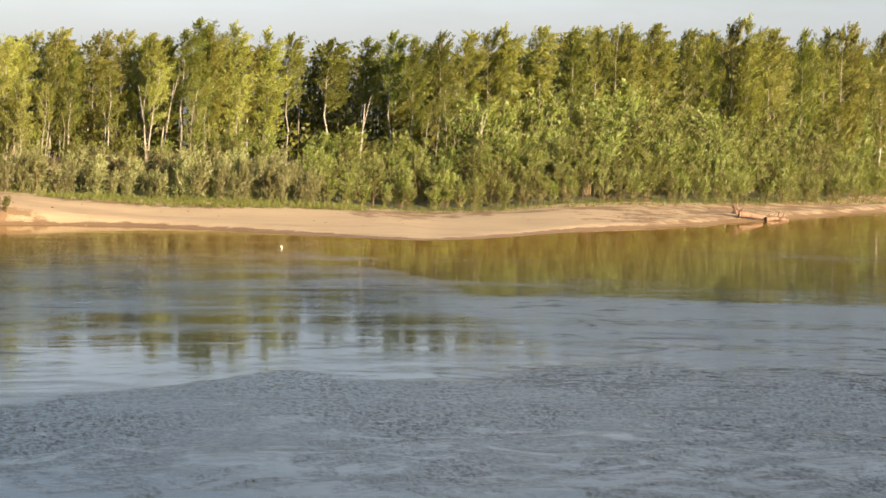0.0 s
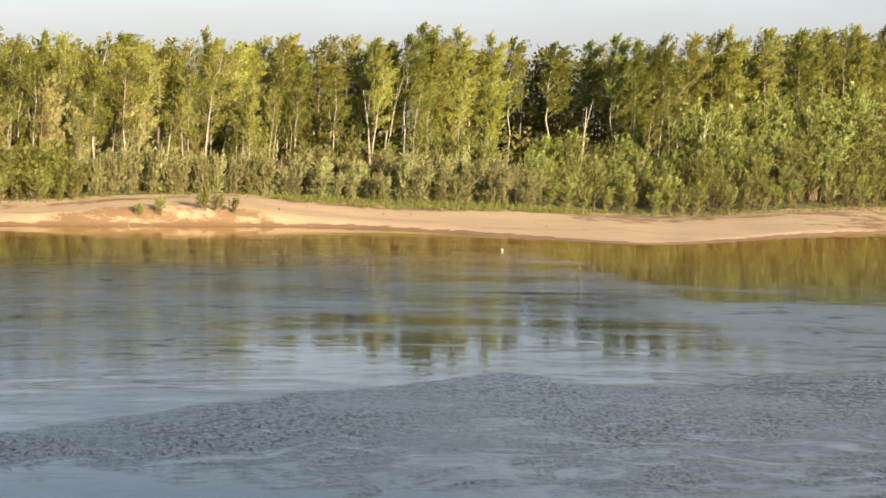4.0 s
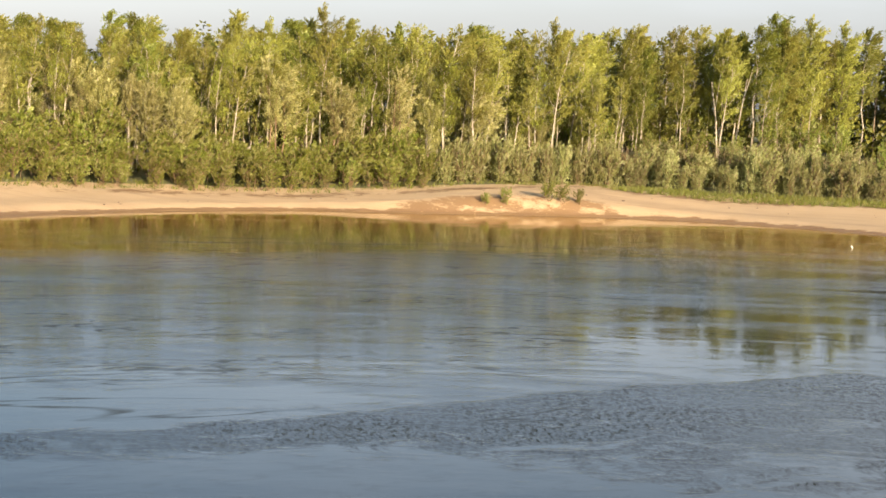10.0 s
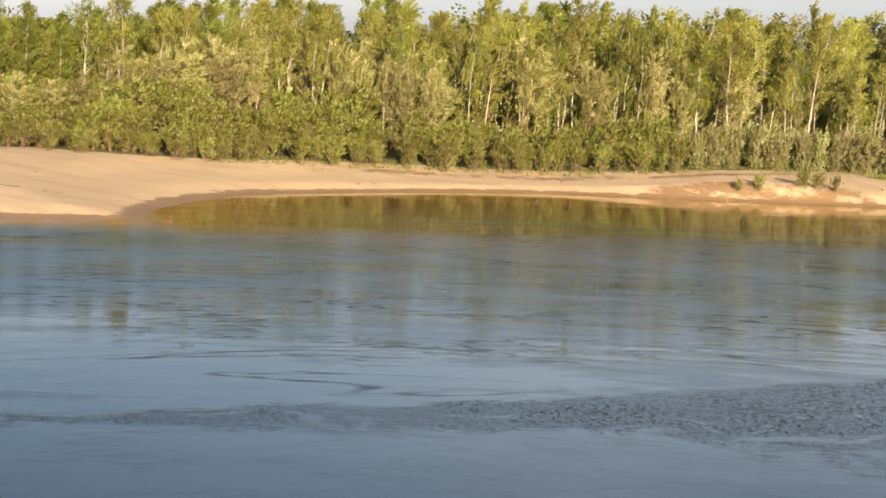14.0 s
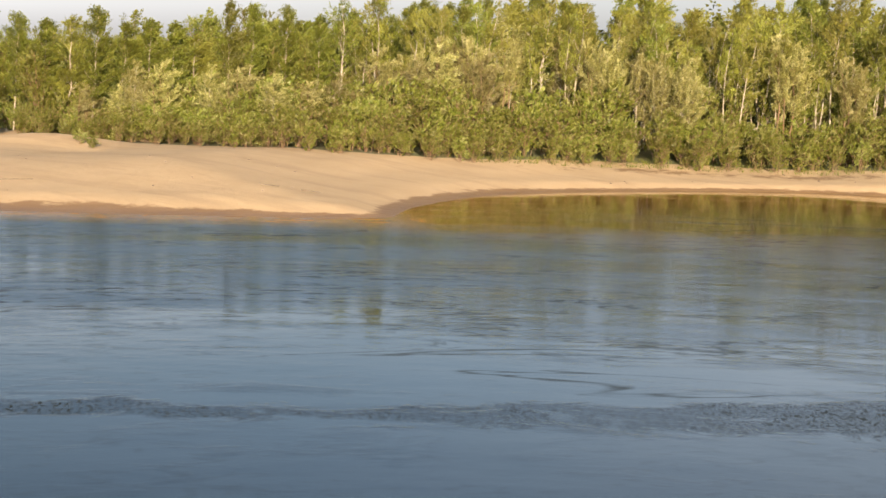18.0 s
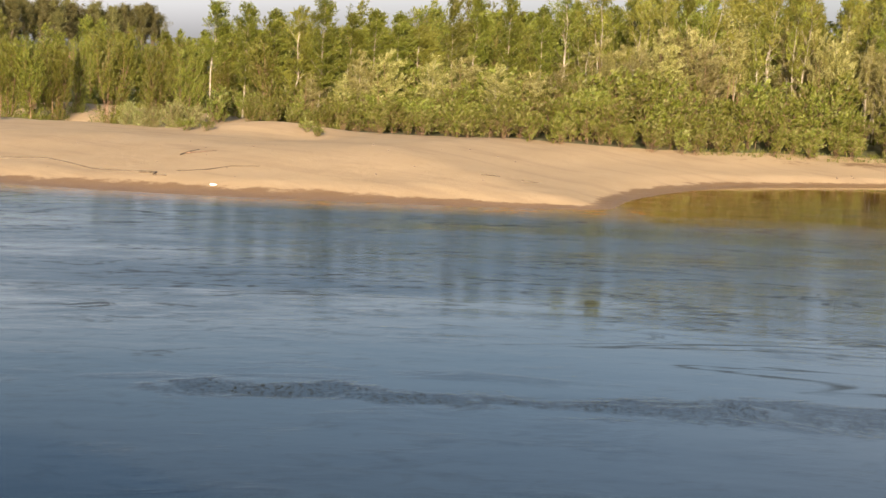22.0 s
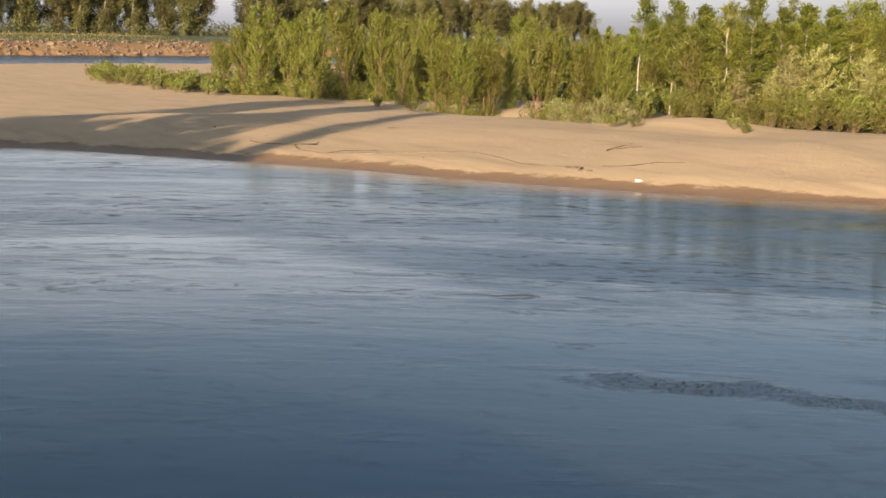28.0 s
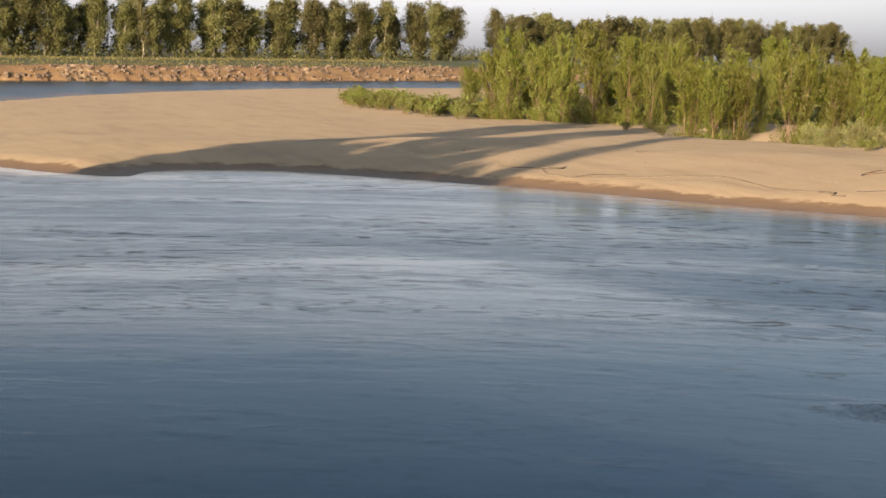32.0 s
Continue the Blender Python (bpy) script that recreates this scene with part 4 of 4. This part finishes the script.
for x, y, rng in along_line([(-2, 119), (-12, 116), (-22, 113), (-32, 108)], 2.0, 0.9, 127, 0.0):
    put(shrubs, rng.randint(5), x, y, rng.uniform(1.8, 3.4), rng.uniform(-60, 60), rng.uniform(0.9, 1.2))
# shrub belts behind the beach
BELT_RIGHT = [(58, 171), (33, 131.5), (24, 121.5), (15, 115), (5, 110), (-2, 106.5), (-8, 105)]
for row, (off, gap, lo, hi) in enumerate(((0.3, 1.5, 1.3, 2.0), (2.2, 1.6, 2.1, 3.0), (4.6, 1.8, 2.9, 4.0), (7.5, 2.1, 3.5, 5.0), (11, 2.3, 4.0, 5.8))):
    for x, y, rng in along_line(BELT_RIGHT, gap, 0.6, 130 + row, off):
        tall = rng.uniform(lo, hi) * (0.58 if off > 4 and x < 1 else 1.0)
        put(shrubs, rng.randint(5), x, y, tall, rng.uniform(-40, 40), rng.uniform(0.9, 1.2))
BELT_PALE = [(-8, 104.5), (-16, 103.5), (-24, 103.5), (-34, 98.5)]
for row, (off, gap) in enumerate(((0.0, 1.0), (1.5, 1.1), (3.2, 1.2), (5.0, 1.3))):
    for x, y, rng in along_line(BELT_PALE, gap, 0.4, 140 + row, off):
        put(pale_shrubs, rng.randint(4), x, y, rng.uniform(0.9, 2.1), rng.uniform(-40, 40), rng.uniform(0.7, 1.2))
BELT_BAY = [(-34, 96.5), (-42, 91.8), (-48, 87.5), (-53, 82.5), (-56, 77.8), (-61, 73.6), (-70, 72.4), (-80, 73.5), (-88, 74)]
for row, (off, gap, lo, hi) in enumerate(((0.2, 1.3, 1.2, 1.8), (1.8, 1.4, 1.7, 2.4), (3.8, 1.6, 2.0, 3.0), (6.4, 2.0, 2.6, 3.8))):
    for x, y, rng in along_line(BELT_BAY, gap, 0.8, 150 + row, off):
        put(bay_shrubs, rng.randint(4), x, y, rng.uniform(lo, hi), rng.uniform(-40, 40), rng.uniform(0.95, 1.3))
for row, (off, lo, hi) in enumerate(((0, 1.0, 1.9), (2.0, 1.6, 2.6), (4.2, 2.2, 3.4))):
    for x, y, rng in along_line([(-70, 77), (-78, 77.5), (-86, 76), (-94, 79), (-103, 84.5)], 1.8, 0.7, 155 + row, off):
        put((shrubs, bay_shrubs)[rng.randint(2)], rng.randint(4), x, y, rng.uniform(lo, hi), rng.uniform(-60, 60), rng.uniform(0.95, 1.25))
# cottonwoods behind the bar
BAR_BACK = [(-74, 88), (-88, 81), (-102, 87), (-118, 91), (-135, 89), (-150, 81), (-163, 77)]
for row, (off, gap) in enumerate(((0, 4.2), (4.2, 3.2), (8.5, 2.8))):
    for x, y, rng in along_line(BAR_BACK, gap, 1.6, 160 + row, off):
        put(bushes, rng.randint(4), x, y, rng.uniform(3.0, 6.4) + 0.13 * off, rng.uniform(-60, 60), rng.uniform(0.85, 1.2))
BAR_SCRUB = [(-82, 73), (-92, 74), (-100, 82), (-114, 86), (-128, 83), (-142, 74.5), (-155, 70.5), (-170, 69.5), (-186, 70), (-206, 81)]
for row, (off, gap) in enumerate(((0, 1.7), (2.2, 1.9), (4.4, 2.2))):
    for x, y, rng in along_line(BAR_SCRUB, gap, 0.8, 170 + row, off):
        if -138 < x < -95 and row < 1:
            continue
        far = min(1, max(0, (-x - 130) / 30))
        if math.sin(x * 0.31 + row) + math.sin(x * 0.83 + 2 * row) + rng.uniform(-1, 1) < -0.15 - 1.2 * (far > 0.5):
            continue
        put(scrub, rng.randint(3), x, y, rng.uniform(0.5, 1.5), rng.uniform(-60, 60), rng.uniform(0.9, 1.4))
# a loose fringe of scrub on the open sand
for x, y, tall in ((-73, 66.5, 0.5), (-74.5, 67, 0.55), (-80, 64, 0.5), (-81.5, 63.5, 0.6), (-113, 68.5, 0.7), (-121, 70, 0.6), (-150, 68, 0.9), (-156, 67.5, 1.2), (-164, 68.5, 1.3)):
    put(scrub, int(-x) % 3, x, y, tall, x * 7 % 90, 1.2)
for x, y, rng in along_line([(-83.5, 66), (-88, 66.5), (-93, 66.8)], 0.75, 0.5, 176, 0.0):
    put(pale_shrubs, rng.randint(4), x, y, rng.uniform(0.7, 1.25), rng.uniform(-60, 60), rng.uniform(1.0, 1.5))
# old poplars on the far bank
FAR_ROW = [(-325, -95), (-335, -60), (-357, 59), (-383, 137), (-425, 265), (-480, 420)]
FAR_GAP = (64.5, 65.7)      # a break in the row, fitted to the view: bearings from the camera, in degrees
for row, (off, gap) in enumerate(((50, 5.4), (61, 6.2))):
    for x, y, rng in along_line(FAR_ROW, gap, 2.0, 180 + row, -off):
        bearing = math.degrees(math.atan2(-x, y))
        if FAR_GAP[0] < bearing < FAR_GAP[1]:
            continue
        put(old_poplars, rng.randint(4), x, y, rng.uniform(11.5, 15.5) * (0.92 if bearing < FAR_GAP[0] else 1.0), rng.uniform(-180, 180), rng.uniform(1.05, 1.4))
# tall trees on the near bank behind the camera, known by the long shadows that they throw over the river
for x, y, top, wide in ((-37.2, -9, 21.5, 0.50), (-44.8, -9, 22.5, 0.66), (-47.8, -9.6, 24.5, 0.74), (-51.0, -9, 23.5, 0.70), (-59.6, -9, 22.5, 0.66), (-62.8, -9.5, 25.5, 0.76)):
    put(bank_trees, int(top), x, y, top - height_at(x, y), x * 11 % 360, wide)
for k in range(21):
    x = -35.4 - 1.42 * k
    y = -8.5 - 1.2 * (k % 2)
    put(bank_trees, k, x, y, (13.6 if x < -38 else 12.4) + 0.5 * math.sin(k * 2.3) - height_at(x, y), k * 67 % 360, 0.95)
for x, y, tall in ((-166, 77, 4.8), (-170, 79, 4.2), (-160, 78, 6.0), (-156, 80, 6.8), (-92, 79, 5.5), (-98, 84, 6.4)):
    put(bushes, int(-x), x, y, tall, x * 37 % 360, 1.15)


def tufts(name, label, category, count, seed, tall, wide, mat, where, lean=0.25):
    """Grass or stalks too many to count, as one object: where(rng) gives a place or None."""
    rng = np.random.RandomState(seed)
    at, along = [], []
    while len(at) < count:
        p = where(rng)
        if p is None:
            continue
        for _ in range(rng.randint(3, 7)):
            x, y = p[0] + rng.normal(0, 0.12), p[1] + rng.normal(0, 0.12)
            at.append((x, y, height_at(x, y) - 0.02))
            along.append((rng.normal(0, lean) + lean * 0.7, rng.normal(0, lean), 1.0))
    return tagged(new(name, leaves(name, np.array(at), np.array(along), tall, wide, rng, mat)), label, category, kind="stuff")


def strip(line, lo, hi):
    p = np.array(line, float)
    seg = np.hypot(*(p[1:] - p[:-1]).T)
    cum = np.concatenate([[0], np.cumsum(seg)])

    def where(rng):
        s = rng.uniform(0, cum[-1] - 0.01)
        i = int(np.searchsorted(cum, s, "right") - 1)
        d = (p[i + 1] - p[i]) / seg[i]
        q = p[i] + d * (s - cum[i]) + np.array([d[1], -d[0]]) * rng.uniform(lo, hi)
        return q
    return where


tufts("grass", "bright green grass along the top of the beach", "grass", 9000, 201, 0.22, 0.03, GRASS, strip([(34, 130), (15.6, 114), (4, 108), (-6, 103.5), (-20, 101), (-27, 102), (-38, 93), (-47, 88), (-55, 79)], -0.3, 2.6))
tufts("lush_grass", "thick fresh grass on the slope behind the beach", "grass", 6000, 202, 0.26, 0.03, GRASS, strip([(-5, 103), (-13, 101), (-20, 100.6), (-24, 101.6)], -1.2, 2.2))
tufts("wood_grass", "rank grass and herbs under the wood's edge", "grass", 14000, 203, 0.7, 0.07, GRASS, strip([(30, 141), (8, 122), (-8, 113), (-25, 109), (-40, 101), (-60, 92)], -4, 9))
tufts("dry_reed", "tan dry reed stalks among the shrubs", "reeds", 4200, 204, 1.5, 0.035, DRY, strip([(10, 118), (-4, 113), (-14, 111), (-24, 110), (-34, 106)], -3, 4), 0.15)
tufts("bar_grass", "sparse grass tussocks behind the sand bar", "grass", 9000, 205, 0.6, 0.05, GRASS, strip([(-78, 74), (-95, 79), (-112, 87), (-130, 85), (-150, 76), (-185, 82)], -1, 8))


# ---- small things on the shore ----
def rod(name, path, r0, r1, mat, parent=None, label="", sides=6, category="", group=""):
    """A bent tapering stick, branch, root or cable along a path."""
    me = tubes(name, [(np.array(path, float), np.linspace(r0, r1, len(path)), sides)], mat)
    if parent:
        return part(name, me, parent, label)
    return tagged(new(name, me), label, category, group)


def ground_path(pts, lift):
    return [(x, y, height_at(x, y) + lift) for x, y in pts]


# uprooted stump at the waterline with its roots in the air, and the log beside it
z0 = height_at(19.2, 109.3)
stump = thing("driftwood_stump", "uprooted reddish driftwood stump with spread roots at the waterline", "driftwood")
rod("log", [(19.0, 109.4, z0 + 0.35), (19.7, 109.5, z0 + 0.30), (20.6, 109.9, z0 + 0.12)], 0.26, 0.15, DRIFT, stump)
rng = np.random.RandomState(301)
for k in range(13):
    a, e = rng.uniform(0, 6.283), rng.uniform(-0.2, 1.2)
    d = np.array([math.cos(a) * math.cos(e) * 0.7 - 0.25, math.sin(a) * math.cos(e) * 0.6, math.sin(e)])
    ln = rng.uniform(0.45, 0.85)
    p0 = np.array([19.0, 109.4, z0 + 0.35])
    rod("root", [p0, p0 + d * ln * 0.5 + rng.normal(0, 0.05, 3), p0 + d * ln + rng.normal(0, 0.09, 3)], 0.09, 0.025, DRIFT, stump)
drift_log = thing("drift_log", "short weathered driftwood log with branch stubs on wet sand", "driftwood")
z1 = height_at(21.6, 110.6)
rod("log", [(20.9, 110.2, z1 + 0.14), (21.6, 110.6, z1 + 0.2), (22.5, 111.0, z1 + 0.08)], 0.17, 0.1, DRIFT, drift_log)
for k in range(6):
    p0 = np.array([21.0 + 0.25 * k, 110.3 + 0.11 * k, z1 + 0.18])
    rod("branch_stub", [p0, p0 + rng.normal(0, 0.12, 3) + np.array([0, 0, 0.16]), p0 + rng.normal(0, 0.15, 3) + np.array([0.1, 0, 0.32])], 0.05, 0.015, DRIFT, drift_log)

# long bared root lying over the bar
ROOT_LINE = [(-83.5, 40.4), (-82.0, 40.3), (-80.6, 41.6), (-78.2, 40.6), (-75.8, 40.9), (-74.2, 43.0), (-72.8, 45.4), (-71.2, 47.0), (-68.6, 46.6), (-66.2, 46.2), (-64.6, 46.7), (-63.0, 47.0)]
long_root = thing("bared_root", "long dark bared root snaking over dry sand", "root")
rod("main_root", ground_path(ROOT_LINE, 0.02), 0.038, 0.03, BARK_DARK, long_root)
rod("root_knot", ground_path([(-63.4, 46.8), (-62.6, 47.2), (-62.2, 46.7), (-61.6, 47.0)], 0.04), 0.055, 0.03, BARK_DARK, long_root)
rod("side_root", ground_path([(-80.6, 41.6), (-80.0, 42.6), (-80.9, 43.2)], 0.05), 0.05, 0.02, BARK_DARK, long_root)
rod("side_root", ground_path([(-75.8, 40.9), (-76.4, 42.4), (-75.2, 43.6)], 0.03), 0.04, 0.015, BARK_DARK, long_root)
rod("dry_stick", ground_path([(-62.4, 48.2), (-61.8, 49.6), (-61.9, 51.0), (-61.0, 52.0)], 0.02), 0.03, 0.012, BARK_DARK, None, "thin dark stick lying on the sand bar", 5, "stick", "sticks on the bar")
forked = thing("forked_branch", "small forked driftwood branch half sunk in sand", "driftwood")
rod("stem", ground_path([(-67.0, 52.0), (-67.6, 53.0), (-67.9, 53.9)], 0.05), 0.04, 0.012, BARK_DARK, forked)
rod("fork", ground_path([(-67.3, 52.5), (-66.9, 53.4), (-66.7, 54.0)], 0.05), 0.03, 0.010, DRIFT, forked)
for x, y, a in ((-52.0, 57.5, 1.0), (-50.5, 58.6, 0.8), (-86.0, 50.5, 0.5)):
    c, d = math.cos(a), math.sin(a)
    rod("dry_stick", ground_path([(x, y), (x + 0.45 * c, y + 0.45 * d), (x + 0.95 * c, y + 0.9 * d)], 0.03), 0.035, 0.012, BARK_DARK, None, "thin dark stick lying on the sand bar", 5, "stick", "sticks on the bar")

# white plastic bottle on the damp sand
PLASTIC, t, b = nodes_of("white_plastic")
t.links.new(ramp(t, noise_tex(t, place(t), 25.0), (0.3, (0.62, 0.62, 0.58)), (0.7, (0.80, 0.80, 0.78))), b.inputs["Base Color"])
b.inputs["Roughness"].default_value = 0.35
bottle = thing("plastic_bottle", "white plastic bottle lying on damp sand near the water", "bottle")
zb = height_at(-58.4, 47.1)
rod("bottle_body", [(-58.52, 47.05, zb + 0.05), (-58.50, 47.06, zb + 0.055), (-58.38, 47.11, zb + 0.055), (-58.31, 47.14, zb + 0.055)], 0.052, 0.052, PLASTIC, bottle, sides=10)
rod("bottle_neck", [(-58.31, 47.14, zb + 0.055), (-58.27, 47.155, zb + 0.055), (-58.24, 47.17, zb + 0.055)], 0.050, 0.018, PLASTIC, bottle, sides=10)
rod("bottle_cap", [(-58.24, 47.17, zb + 0.055), (-58.21, 47.18, zb + 0.055)], 0.021, 0.021, PLASTIC, bottle, sides=10)

# white stake with a ragged head that marks the shallow water
marker = thing("marker_stake", "small white bent stake standing in shallow water", "stake")
rod("post", [(-7.6, 80.0, -1.5), (-7.6, 80.0, 0.03), (-7.62, 80.0, 0.08)], 0.025, 0.028, PLASTIC, marker)
rod("head", [(-7.62, 80.0, 0.07), (-7.68, 80.0, 0.11), (-7.60, 80.0, 0.13)], 0.03, 0.015, PLASTIC, marker)

# leaning dead poles and snapped branches at the wood's edge
for k, (x, y, dx, dy, h) in enumerate(((-45.5, 99.0, 2.6, 0.8, 3.2), (-46.5, 98.2, 3.2, 0.4, 2.4), (-42.2, 100.5, 2.8, 0.5, 2.9), (-40.2, 101.0, 2.2, 0.3, 3.6), (-48.5, 96.5, 3.0, 0.6, 2.0),
                                       (-37.0, 103.5, 1.6, 0.3, 4.2), (-33.5, 105.5, 1.9, 0.0, 4.8), (-52.5, 93.0, 2.6, 1.2, 2.6), (-27.8, 113.0, -1.5, 0.2, 5.2), (-20.6, 117.5, -0.6, 0.1, 5.5), (-19.6, 117.2, 0.9, 0.1, 5.8),
                                       (-6.0, 116.0, 0.5, 0.0, 5.5), (2.0, 119.0, 0.6, 0.2, 5.0), (-30.5, 108.5, 1.2, 0.0, 3.6))):
    z = height_at(x, y)
    pole = thing("leaning_pole", "bare pale leaning trunk at the wood's edge", "dead tree", "leaning bare trunks")
    top = (x + dx, y + dy, z + h)
    rod("trunk", [(x, y, z - 0.2), (x + dx * 0.45 + 0.08, y + dy * 0.45, z + h * 0.52), top], 0.085, 0.03, BARK_PALE, pole)
    rod("branch", [(x + dx * 0.55, y + dy * 0.55, z + h * 0.6), (x + dx * 0.7 + 0.3, y + dy, z + h * 0.9), (x + dx * 0.8 + 0.5, y + dy, z + h * 1.1)], 0.04, 0.012, BARK_PALE, pole)
# shrubs rooted in the bluff
for x, y, tall in ((-29.0, 91.2, 0.7), (-28.0, 91.6, 0.9), (-25.8, 92.9, 1.1), (-25.0, 93.1, 1.0), (-24.2, 93.4, 0.8)):
    put(bay_shrubs, int(-x), x, y, tall, x * 40 % 90, 1.0)


def clods(name, label, category, count, seed, where, lo, hi, mat, flat=0.6):
    """Many small broken lumps as one object."""
    rng = np.random.RandomState(seed)
    cube = np.array([(-1, -1, -1), (1, -1, -1), (1, 1, -1), (-1, 1, -1), (-1, -1, 1), (1, -1, 1), (1, 1, 1), (-1, 1, 1)], float)
    quads = [(3, 2, 1, 0), (4, 5, 6, 7), (0, 1, 5, 4), (1, 2, 6, 5), (2, 3, 7, 6), (3, 0, 4, 7)]
    vs, fs = [], []
    for k in range(count):
        x, y = where(rng)
        size = lo * (hi / lo) ** rng.uniform(0, 1)
        a = rng.uniform(0, 6.283)
        v = (cube * rng.uniform(0.55, 1.0, (8, 3)) + rng.normal(0, 0.12, (8, 3))) * size * 0.5 * [1, 1, flat]
        v = np.stack([v[:, 0] * math.cos(a) - v[:, 1] * math.sin(a), v[:, 0] * math.sin(a) + v[:, 1] * math.cos(a), v[:, 2]], 1)
        vs.append(v + [x, y, height_at(x, y) + 0.15 * size])
        fs += [tuple(i + 8 * k for i in f) for f in quads]
    return tagged(new(name, mesh_of(name, np.vstack(vs).tolist(), fs, mat)), label, category, kind="stuff")


SOIL, t, b = nodes_of("crumbling_bank_soil")
geo = t.nodes.new("ShaderNodeNewGeometry")
base_ = mix(t, geo.outputs["Random Per Island"], (0.07, 0.048, 0.033), (0.20, 0.140, 0.095))
t.links.new(mix(t, noise_tex(t, geo.outputs["Position"], 3.0, 5.0, 0.7), base_, (0.15, 0.105, 0.07)), b.inputs["Base Color"])
b.inputs["Roughness"].default_value = 0.95
FAR_FACE = [(-345, 10), (-357, 59), (-370, 98), (-383, 137), (-398, 182)]
clods("slumped_clod", "dark slumped clods on the eroding far bank", "soil", 900, 401, strip(FAR_FACE, -4.8, -0.2), 0.3, 1.2, SOIL)
tufts("meadow_grass", "yellowing meadow grass along the top of the far bank", "grass", 18000, 402, 0.5, 0.10, MEADOW, strip(FAR_FACE, -40, -5.2))
clods("sand_clod", "crumbled sand lumps on the face of the low bluff", "sand", 60, 403, strip([(-34, 89.2), (-28.7, 91.0), (-24.0, 93.2), (-19.0, 94.0)], -0.2, 2.6), 0.03, 0.09, GROUND)
clods("beach_litter", "scattered clods and wood scraps on the beach", "litter", 50, 404, strip([(24, 116), (8.6, 100.5), (-6, 92), (-20, 96), (-38, 90), (-46, 79)], -0.5, 5), 0.04, 0.14, SOIL)
clods("bar_litter", "small dark scraps strewn over the sand bar", "litter", 46, 405, strip([(-47, 60), (-52, 52), (-66, 45), (-82, 39), (-92, 34)], 0, 14), 0.03, 0.12, SOIL)


def far_thicket(seed):
    """Bushes and weeds under the far row of poplars, too many to count."""
    rng = np.random.RandomState(seed)
    at, along = [], []
    where = strip(FAR_ROW[1:5], -64, -46)
    for _ in range(2600):
        x, y = where(rng)
        h = rng.uniform(1.5, 4.5)
        n = 14
        at.append(np.stack([x + rng.normal(0, 1.1, n), y + rng.normal(0, 1.1, n), height_at(x, y) + h * rng.uniform(0, 1, n)], 1))
        along.append(np.stack([rng.normal(0.2, 0.6, n), rng.normal(0, 0.6, n), rng.uniform(0.2, 1.2, n)], 1))
    tagged(new("far_thicket", leaves("far_thicket", np.vstack(at), np.vstack(along), 0.5, 0.28, rng, FAR_POPLAR)), "dark thicket under the far row of poplars", "thicket", kind="stuff")


far_thicket(406)
